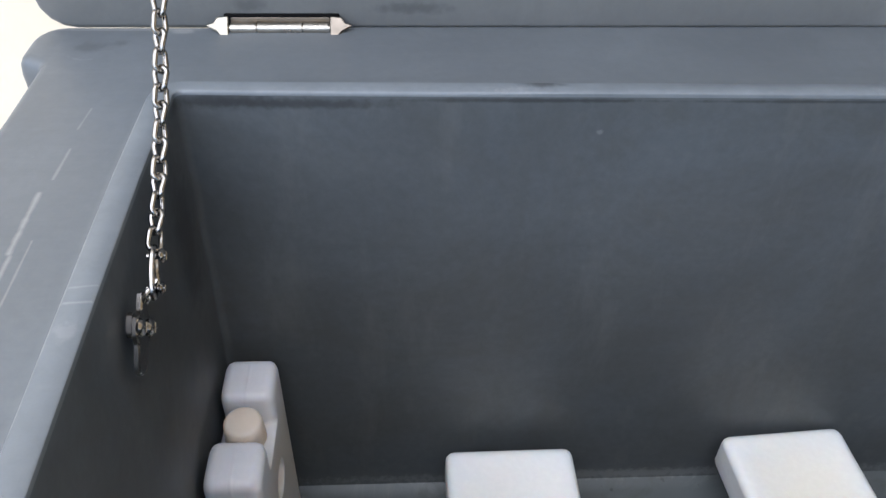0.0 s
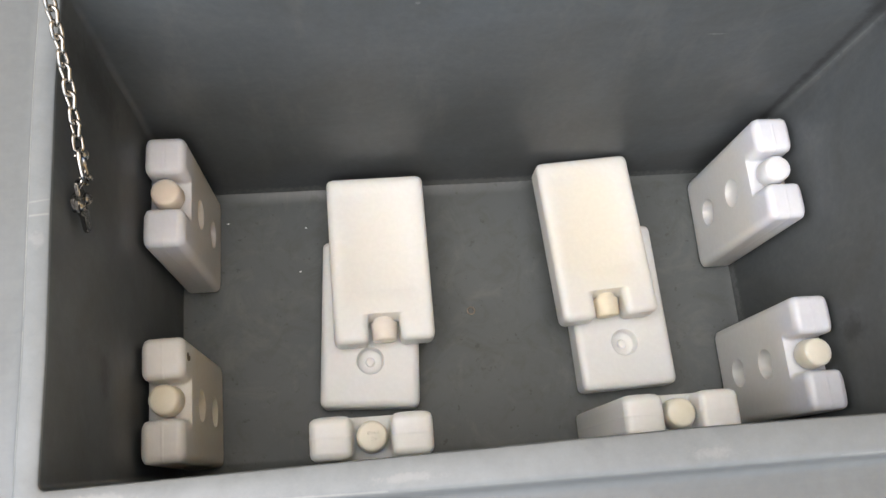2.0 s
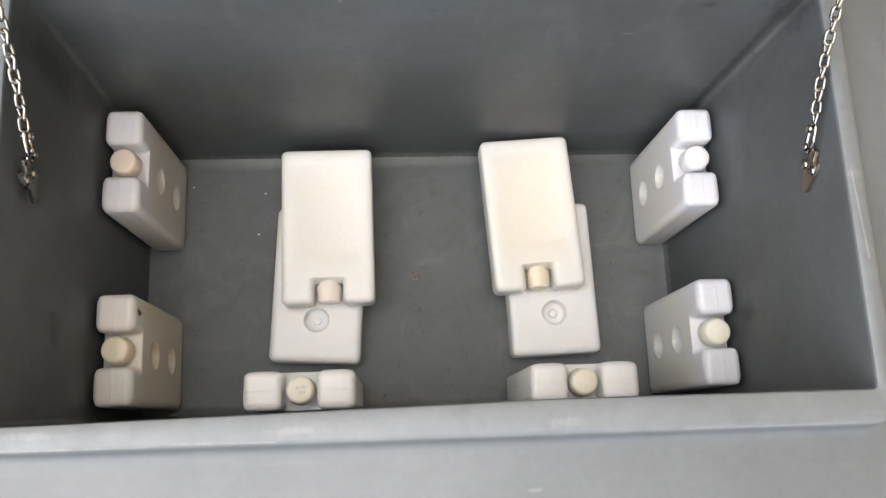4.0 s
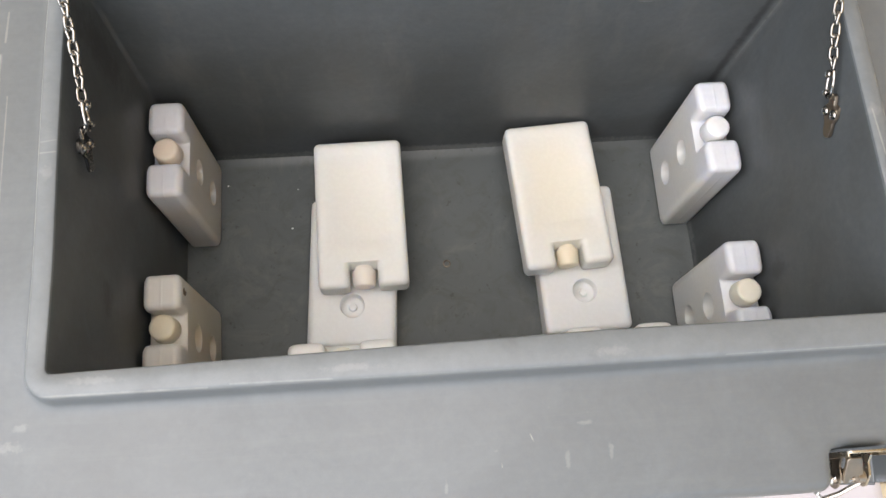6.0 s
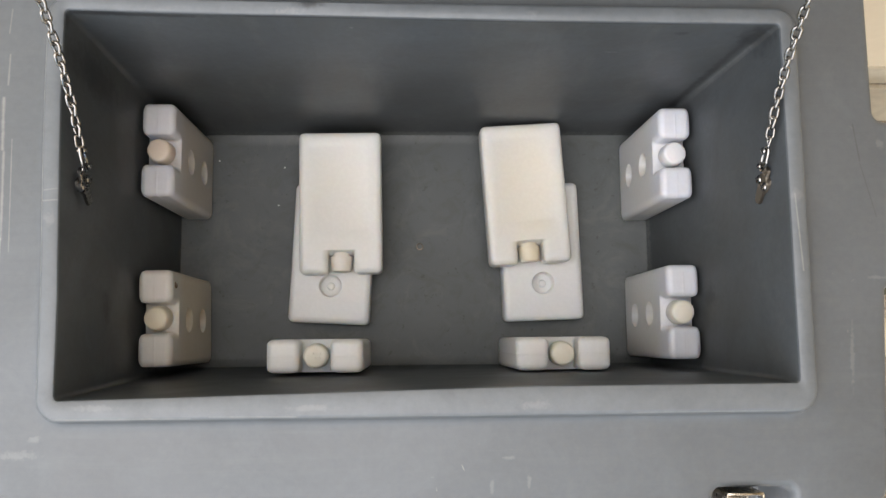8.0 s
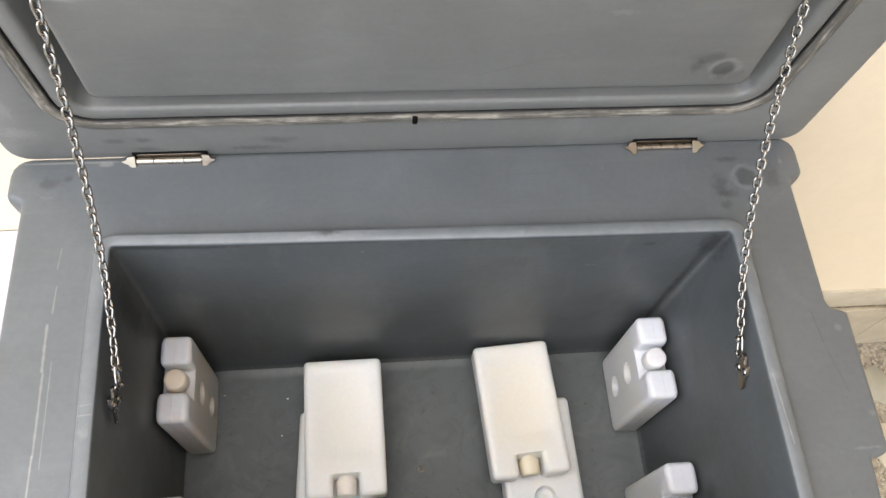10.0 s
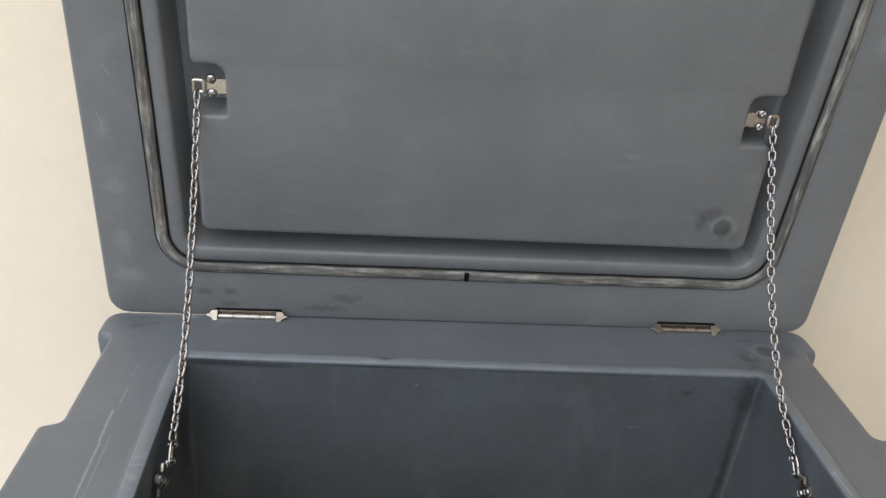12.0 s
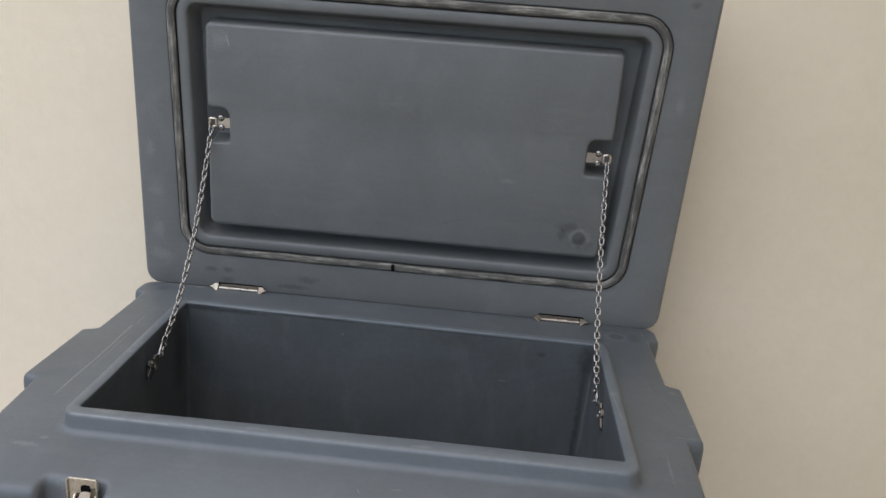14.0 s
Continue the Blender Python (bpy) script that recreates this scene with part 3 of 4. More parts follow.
bm = bmesh.new()
bmesh.ops.create_grid(bm, x_segments=4, y_segments=4, size=1.0, matrix=Matrix.Diagonal((60, 60, 1, 1)) @ Matrix.Translation((0, 0, -0.004)))
# Unseen wall, added to close the place and hold back sky on the right.
for name, x0, x1, y0, y1 in (("wall_east", 2.6, 2.8, -3.2, WALL_Y),):
    bw = bmesh.new()
    box(bw, x0, x1, y0, y1, -0.05, 3.2)
    tagged(link_mesh(name, bw, PLASTER), "unseen cream plaster wall added to block sky on the right", "wall", kind="structure")
# Unseen canopy, added so that the right side gets less sky.
bw = bmesh.new()
box(bw, 0.50, 2.8, -3.2, WALL_Y, 3.0, 3.15)
tagged(link_mesh("ceiling", bw, PLASTER), "unseen plaster canopy added to block sky over the right side", "ceiling", kind="structure")
ground = tagged(link_mesh("ground", bm, TERRAZZO), "terrazzo floor of pale chips with set marble pieces", "floor", kind="structure")


# ---- the cold box: body ----
W, FRONT, BACK = 0.378, -0.282, 0.2377
HOLE = (-0.282, 0.294, -0.173, 0.124)
INNER = (-0.2905, 0.283, -0.1645, 0.1225)
FLOOR_Z, LIP_Z = 0.835, 1.189
NOTCHES = ((-0.272, -0.211, 0.68), (0.2330, 0.2960, 1.0))


def body_outline(e, b, n):
    """Plan of the body: e ears at the back corners, b carrying blocks on the sides, n depth of the latch recesses."""
    e, b, n = max(e, 0.0004), max(b, 0.0004), max(n, 0.0004)
    c = [(-W, FRONT, 0.03)]
    for x0, x1, deep in NOTCHES:
        q = max(n * deep, 0.0004)
        c += [(x0, FRONT, 0.0085), (x0, FRONT + q, 0.005), (x1, FRONT + q, 0.005), (x1, FRONT, 0.0085)]
    c += [(W, FRONT, 0.03), (W, -0.094, 0.003), (W + b, -0.090, 0.0088), (W + b, 0.044, 0.0088), (W, 0.050, 0.006)]
    c += [(W, 0.186, 0.004), (W + e, 0.194, 0.0088), (W + e, BACK + 0.0022, 0.020), (-0.285, BACK + 0.0015, 0.002), (-0.289, BACK, 0.002), (-W - e, BACK, 0.020), (-W - e, 0.194, 0.0088), (-W, 0.186, 0.004)]
    c += [(-W, 0.050, 0.006), (-W - b, 0.044, 0.0088), (-W - b, -0.096, 0.0088), (-W, -0.100, 0.003)]
    return fillet(c)


def deck_z(z, y):
    """The deck falls off gently towards the front."""
    f = min(max((-0.15 - y) / 0.05, 0.0), 1.0)
    g = min(max((-0.19 - y) / 0.09, 0.0), 1.0)
    return z - (0.008 * f + 0.012 * g * g) * min(max((z - 1.10) / 0.07, 0.0), 1.0)


def lip_bow(p, w):
    """The moulded rim is not straight: it bows out at the back and in at the front (w: 0 inner edge, 1 outer edge)."""
    u = min(max((p.x - HOLE[0]) / (HOLE[1] - HOLE[0]), 0.0), 1.0)
    if p.x < -0.2:
        p = Vector((p.x - 0.004 * min(max((p.y + 0.10) / 0.14, 0.0), 1.0), p.y))
    if p.y > 0:
        return Vector((p.x, p.y + (0.009 * (1 - u) ** 2.5 + 0.003 * min(u * 2.5, 1.0) - 0.0025 * u) * (1 - 0.25 * min(w, 1.0))))
    return Vector((p.x, p.y + (0.007 * min(u * 1.6, 1.0) - 0.002) * (1 - min(w, 1.0))))


def make_body(parent):
    bm = bmesh.new()
    steps = [(0.752, 0, 0, 0, 0.030), (0.756, 0, 0, 0, 0.024), (0.768, 0, 0, 0, 0.020), (1.024, 0, 0, 0, 0.005),
             (1.054, 0, 0, 0, 0.004), (1.062, 0, 0.016, 0, 0.003), (1.086, 0, 0.017, 0, 0.002), (1.090, 0, 0.017, 0.026, 0.002), (1.124, 0, 0.018, 0.028, 0.001), (1.134, 0.014, 0.018, 0.028, 0.0),
             (1.164, 0.015, 0.018, 0.028, 0.0), (1.170, 0.015, 0.018, 0.028, 0.0010), (1.1735, 0.015, 0.018, 0.028, 0.0030), (1.1750, 0.015, 0.018, 0.028, 0.0055),
             (1.1755, 0.015, 0.018, 0.028, 0.0078)]
    last = first = None
    for z, e, b, n, d in steps:
        ring = loop(bm, [(p.x, p.y, deck_z(z, p.y)) for p in inset(body_outline(e, b, n), d)])
        if last:
            skin(bm, last, ring)
        else:
            first = ring
        last = ring
    bm.faces.new(first[::-1])
    bmesh.ops.remove_doubles(bm, verts=bm.verts, dist=1e-6)
    last = [v for v in last if v.is_valid]
    x0, x1, y0, y1 = HOLE
    lip = 0.0138
    rings = []
    for grow, z in ((lip + 0.0095, 1.1755), (lip + 0.0058, 1.1761), (lip + 0.0032, 1.1776), (lip + 0.0016, 1.1804), (lip + 0.0006, 1.1850), (lip - 0.0004, 1.1876), (lip - 0.0022, LIP_Z), (0.0014, LIP_Z), (0.0005, LIP_Z - 0.0006), (0.0, LIP_Z - 0.0025)):
        pts = [lip_bow(p, grow / lip) for p in rounded(x0 - grow, x1 + grow, y0 - grow * 1.28, y1 + grow, 0.004 + grow * 0.95, 8, 8)]
        rings.append(loop(bm, [(p.x, p.y, deck_z(z, p.y) if z < 1.184 else z) for p in pts]))
    a = INNER
    for z, g, r in ((FLOOR_Z + 0.012, 0.0, 0.007), (FLOOR_Z + 0.003, -0.0025, 0.008), (FLOOR_Z, -0.010, 0.008)):
        rings.append(loop(bm, [(p.x, p.y, z) for p in rounded(a[0] - g, a[1] + g, a[2] - g, a[3] + g, r, 8, 8)]))
    for p, q in zip(rings, rings[1:]):
        skin(bm, p, q)
    bm.faces.new(rings[-1])
    bm.verts.ensure_lookup_table()
    fill_between(bm, last, rings[0])
    body = part("body", bm, GREY_BODY, parent, "grey rotomoulded plastic body with thick walls", 40)
    # Inside faces take the darker base that carries the shade.
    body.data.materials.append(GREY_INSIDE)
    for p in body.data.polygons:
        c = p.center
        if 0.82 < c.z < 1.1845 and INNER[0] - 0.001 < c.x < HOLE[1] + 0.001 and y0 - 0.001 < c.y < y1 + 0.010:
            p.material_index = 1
    return body


# ---- the cold box: lid ----
LID_H, LID_LOW, LID_TILT = 0.5025, -0.0055, 2.0
STRIKES = ((-0.278, -0.204), (0.221, 0.286))
GASKET = (-0.337, 0.346, 0.0505, 0.4490)


def lid_outline(n):
    """Plan of the lid from its hinge edge upwards; n depth of the two recesses in the free edge."""
    n = max(n, 0.0004)
    c = [(-0.391, LID_LOW, 0.022), (0.395, LID_LOW, 0.022), (0.410, LID_H, 0.022)]
    for x0, x1 in reversed(STRIKES):
        c += [(x1, LID_H, 0.006), (x1 - 0.003, LID_H - n, 0.007), (x0 + 0.003, LID_H - n, 0.007), (x0, LID_H, 0.006)]
    c += [(-0.397, LID_H, 0.022)]
    return fillet(c)


def panel_outline(d):
    x0, x1, y0, y1 = -0.284 - d, 0.2915 + d, 0.1045 - d, 0.3935 + d
    c = [(x0, y0, 0.009), (x1, y0, 0.009)]
    c += [(x1, 0.224 + d, 0.008), (0.2575 + d, 0.224 + d, 0.006), (0.2575 + d, 0.2765 - d, 0.012), (x1, 0.2765 - d, 0.006)]
    c += [(x1, y1, 0.007), (x0, y1, 0.007)]
    c += [(x0, 0.278 - d, 0.006), (-0.2525 - d, 0.278 - d, 0.012), (-0.2525 - d, 0.227 + d, 0.006), (x0, 0.227 + d, 0.008)]
    return fillet(c)


def seal_outline(g, r, k):
    """The sealing groove's outline, a little wider at the top, grown by g."""
    x0, x1, z0, z1 = GASKET
    return fillet([(x0 + 0.004 - g, z0 - g, r), (x1 - 0.009 + g, z0 - g, r), (x1 + 0.011 + g, z1 + g, r), (x0 - 0.006 - g, z1 + g, r)], k)


def make_lid(parent):
    """Own axes: x along the hinge, z up the lid, -y towards the viewer."""
    bm = bmesh.new()
    last = first = None
    steps = [(0.070, 0, 0.026), (0.069, 0, 0.016), (0.064, 0, 0.008), (0.056, 0, 0.001), (0.046, 0, -0.004), (0.029, 0, -0.004), (0.028, 0.0265, -0.004), (0.014, 0.0255, -0.003), (0.006, 0.0232, -0.0006), (0.003, 0.0226, 0.0006),
             (0.001, 0.0224, 0.0020), (0.0, 0.0224, 0.0034), (-0.0003, 0.0224, 0.0046)]
    for y, n, d in steps:
        ring = loop(bm, [(p.x, y, max(p.y, LID_LOW)) for p in inset(lid_outline(n), d)])
        if last:
            skin(bm, last, ring)
        else:
            first = ring
        last = ring
    bm.faces.new(first)
    rings = []
    for g, y in ((0.002, -0.0003), (0.0, 0.0004), (-0.0008, 0.0065), (-0.0147, 0.0065), (-0.0155, 0.0), (-0.0172, -0.0012), (-0.0280, -0.0012), (-0.0300, 0.0002), (-0.0312, 0.0026), (-0.0350, 0.0340), (-0.0375, 0.0385), (-0.0420, 0.0400)):
        rings.append(loop(bm, [(p.x, y, p.y) for p in seal_outline(g, max(0.046 + g, 0.012), 9)]))
    for a, b in zip(rings, rings[1:]):
        skin(bm, a, b)
    fill_between(bm, last, rings[0])
    prings = []
    for d, y in ((0.0075, 0.0400), (0.0052, 0.0385), (0.0008, 0.000), (0.0, -0.0036), (-0.0012, -0.0048), (-0.004, -0.0052)):
        prings.append(loop(bm, [(p.x, y, p.y) for p in panel_outline(d)]))
    for a, b in zip(prings, prings[1:]):
        skin(bm, a, b)
    fill_between(bm, rings[-1], prings[0])
    bm.faces.new(prings[-1])
    return part("lid", bm, GREY_LID, parent, "grey plastic lid standing open, underside facing out", 40)


def gasket_path():
    pts = seal_outline(-0.0077, 0.038, 10)
    dense = []
    for i, p in enumerate(pts):
        q = pts[(i + 1) % len(pts)]
        n = max(1, int((q - p).length / 0.012))
        dense += [p.lerp(q, j / n) for j in range(n)]
    return [Vector((p.x + 0.0006 * noise.noise(Vector((p.x * 25, p.y * 25, 3))), 0.0002, p.y + 0.0008 * noise.noise(Vector((p.x * 25, p.y * 25, 9))))) for p in dense]


def screw(bm, at, axis, r):
    at, axis = Vector(at), Vector(axis).normalized()
    m = Matrix.Translation(at + axis * r * 0.1) @ axis.to_track_quat("Z", "Y").to_matrix().to_4x4() @ Matrix.Diagonal((1, 1, 0.55, 1))
    bmesh.ops.create_uvsphere(bm, u_segments=14, v_segments=8, radius=r, matrix=m)
    side = axis.orthogonal().normalized()
    for turn in (0, 90):
        s = side.copy()
        s.rotate(Matrix.Rotation(radians(turn), 3, axis))
        rod(bm, at + axis * r * 0.62 - s * r * 0.55, at + axis * r * 0.62 + s * r * 0.55, r * 0.10, 4)


def plate(bm, points, at, right, up, thick):
    """A flat plate with the given outline in its own plane, thick along right x up, edges softened."""
    at, right, up = Vector(at), Vector(right).normalized(), Vector(up).normalized()
    out = right.cross(up)
    rings = []
    for d, h in ((0.0, 0.0), (0.0, thick * 0.75), (thick * 0.25, thick)):
        rings.append(loop(bm, [at + right * p.x + up * p.y + out * h for p in inset(points, d)]))
    for a, b in zip(rings, rings[1:]):
        skin(bm, a, b)
    bm.faces.new(rings[0][::-1]), bm.faces.new(rings[-1])


def make_hinge(x0, x1, parent, mat, leaf_mats, leaf_up):
    """Barrel of three knuckles with tall pointed leaf ends, lying in the seam between lid and body."""
    y, z, r = 0.2292, 1.1768, 0.0033
    # Solid black block that stands for the shade in the hinge recess.
    bm = bmesh.new()
    box(bm, x0 - 0.004, x1 + 0.006, y + 0.0032, y + 0.012, z - 0.0030, z + 0.0072, 0.001)
    part("hinge_shade_block", bm, DARK, parent, "black block standing in for the shaded recess round the hinge")
    bm = bmesh.new()
    plate(bm, rounded(x0, x1, 0.0, 0.0062, 0.0008, 3), (0.0, y + 0.0036, z - 0.0010), (1, 0, 0), (0, 0.10, 0.99), 0.0012)
    part("lid_leaf", bm, HINGE_TAUPE, parent, "brushed brown hinge leaf above the barrel")
    bm = bmesh.new()
    cuts = [x0, x0 + (x1 - x0) * 0.27, x0 + (x1 - x0) * 0.73, x1]
    for k, (a, b) in enumerate(zip(cuts, cuts[1:])):
        rod(bm, (a + 0.0005, y - 0.001, z), (b - 0.0005, y - 0.001, z), r if k != 1 else r * 1.04, 18)
    rod(bm, (x0 - 0.001, y - 0.001, z), (x1 + 0.001, y - 0.001, z), r * 0.60, 12)
    hinge = part("hinge", bm, mat, parent, "metal hinge barrel of three knuckles")
    for s, x, m in ((-1, x0, leaf_mats[0]), (1, x1, leaf_mats[1])):
        bm = bmesh.new()
        pts = fillet([(0.0, -0.0058, 0.0008), (0.0040, -0.0056, 0.001), (0.0072, -0.0016, 0.002), (0.0142, 0.0020, 0.0005), (0.0092, 0.0034, 0.001), (0.0070, 0.0068, 0.001), (0.0, 0.0074, 0.0008)], 3)
        if s < 0:
            pts = [Vector((-p.x, p.y)) for p in reversed(pts)]
        plate(bm, pts, (x + s * 0.0006, y - 0.0030, z + 0.0005), (1, 0, 0), leaf_up, 0.0020)
        part("hinge_leaf", bm, m, hinge)
    return hinge


def make_link_mesh():
    bm = bmesh.new()
    half, w, r = 0.0023, 0.0031, 0.00128
    path = []
    for k in range(9):
        a = math.pi * k / 8
        path.append(Vector((0.92 * w * math.cos(a), 0.0005 * math.cos(a), half + 0.92 * w * math.sin(a))))
    for k in range(9):
        a = math.pi + math.pi * k / 8
        path.append(Vector((w * math.cos(a), -0.0005 * math.cos(a), -half + w * math.sin(a))))
    tube(bm, path, r, 7, True)
    bmesh.ops.recalc_face_normals(bm, faces=bm.faces)
    me = bpy.data.meshes.new("chain_link")
    bm.to_mesh(me)
    bm.free()
    for p in me.polygons:
        p.use_smooth = True
    me.materials.append(STEEL_CHAIN)
    return me


LINK = make_link_mesh()
PITCH = 0.0084


def make_chain(top, bottom, sag, parent, spin, twist):
    """Links hung in a shallow curve between two points."""
    top, bottom = Vector(top), Vector(bottom)
    pts = []
    for k in range(401):
        t = k / 400
        p = top.lerp(bottom, t)
        p.z -= 4 * sag * t * (1 - t)
        pts.append(p)
    marks, run = [pts[0]], 0.0
    total = sum((b - a).length for a, b in zip(pts, pts[1:]))
    n = round(total / PITCH)
    step = total / n
    for a, b in zip(pts, pts[1:]):
        run += (b - a).length
        if run >= step * len(marks):
            marks.append(b)
    if len(marks) < n + 1:
        marks.append(pts[-1])
    for i, (a, b) in enumerate(zip(marks, marks[1:])):
        d = (b - a).normalized()
        turn = d.to_track_quat("Z", "X").to_matrix().to_4x4()
        ob = new("chain_link", LINK)
        ob.parent = parent
        ob.matrix_local = Matrix.Translation((a + b) / 2) @ turn @ pose(0, 0, 0, 0, 0, spin + twist * i / n + (i % 2) * 88 + 10 * math.sin(i * 1.7))


def make_upper_bracket(x, z, side, parent):
    """Steel eye plate with two screws in the lid's side recess; its bent loop points outwards (side -1 or 1)."""
    bm = bmesh.new()
    pts = fillet([(-0.0165, -0.0072, 0.002), (-0.004, -0.0072, 0.001), (-0.004, -0.0098, 0.003), (0.006, -0.0098, 0.003), (0.006, -0.004, 0.001),
                  (0.006, 0.004, 0.001), (0.006, 0.0098, 0.003), (-0.004, 0.0098, 0.003), (-0.004, 0.0072, 0.001), (-0.0165, 0.0072, 0.002)], 3)
    if side < 0:
        pts = [Vector((-p.x, p.y)) for p in reversed(pts)]
    y = lid_y(z) + 0.004
    plate(bm, pts, (x - side * 0.004, y, z), (1, 0, 0), (0, 0, 1), 0.0018)
    sx = x + side * 0.0030
    rx = sx + side * 0.0058
    # Right plate in browner metal: the shade on it is put in the colour.
    br = part("lid_bracket", bm, HINGE_BROWN if side > 0 else STEEL_WARM, parent, "shiny steel eye plate on the lid")
    bm = bmesh.new()
    tube(bm, [Vector((rx + p.x, y - 0.0040, z + p.y)) for p in rounded(-0.0047, 0.0047, -0.0056, 0.0056, 0.0016, 3)], 0.0017, 8, True)
    part("eye", bm, STEEL_WARM, br, "square wire eye")
    for s in (-1, 1):
        bm = bmesh.new()
        screw(bm, (x - side * 0.003, y - 0.0018, z + s * 0.0070), (0, -1, 0), 0.0049)
        part("screw", bm, STEEL_CHAIN, br)
    return Vector((rx + side * 0.0010, y - 0.0060, z - 0.0045))


def lid_y(z):
    return 0.2345 - (z - 1.180) * math.tan(radians(LID_TILT))


def make_lower_bracket(x, y, z, side, reach, parent):
    """Small steel plate with a rounded tongue on the inner side wall, turned along the pull of the chain (side: way out of the wall)."""
    up, across, out = Vector((0, 0.74, 0.673)), Vector((0, 0.673 * side, -0.74 * side)), Vector((side, 0, 0))
    at = Vector((x, y, z))
    bm = bmesh.new()
    pts = fillet([(-0.0050, -0.0212, 0.0048), (0.0050, -0.0212, 0.0048), (0.0060, -0.008, 0.002), (0.0090, -0.005, 0.003), (0.0090, 0.003, 0.003), (0.0042, 0.006, 0.002),
                  (0.0042, 0.014, 0.0025), (-0.0042, 0.014, 0.0025), (-0.0042, 0.006, 0.002), (-0.0090, 0.003, 0.003), (-0.0090, -0.005, 0.003), (-0.0060, -0.008, 0.002)], 3)
    plate(bm, pts, at, across, up, 0.0024)
    plate(bm, rounded(-0.0075, 0.0075, -0.0055, 0.0055, 0.003, 4), at - out * 0.0030, across, up, 0.0031)
    tube(bm, [at + across * 0.0034 * math.sin(q) + up * (0.0125 + 0.0042 * math.cos(q)) + out * (0.0010 + (reach - 0.001) * (0.5 + 0.5 * math.cos(q))) for q in (2 * math.pi * k / 18 for k in range(18))], 0.0011, 8, True)
    # Right plate's brown metal puts its dark reflection in the colour.
    br = part("wall_bracket", bm, STEEL_CHAIN if side > 0 else HINGE_TAUPE, parent, "steel plate screwed under the rim")
    for s in (-1, 1):
        bm = bmesh.new()
        screw(bm, at + out * 0.0024 + across * s * 0.0060 - up * 0.001, out, 0.0040)
        part("screw", bm, STEEL_CHAIN, br)
    return at + up * 0.0140 + out * reach


def make_shackle(at, d, side, parent):
    """Flat connector with a bolt at each end between the last link and the wall plate."""
    at, d = Vector(at), Vector(d).normalized()
    s = Vector((side, 0, 0)) - d * (d.x * side)
    s.normalize()
    t = d.cross(s)
    bm = bmesh.new()
    path = [at + t * 0.0040 * math.cos(a) + d * (0.0085 + 0.0110 * math.sin(a)) for a in (2 * math.pi * k / 20 for k in range(20))]
    tube(bm, path, 0.0014, 8, True)
    for h, r in ((0.0015, 0.0026), (0.0155, 0.0032)):
        rod(bm, at + d * h - s * 0.003, at + d * h + s * 0.0028, 0.0014, 10)
        screw(bm, at + d * h + s * 0.0030, s, r)
    return part("shackle", bm, STEEL_CHAIN, parent, "small bolted steel connector")


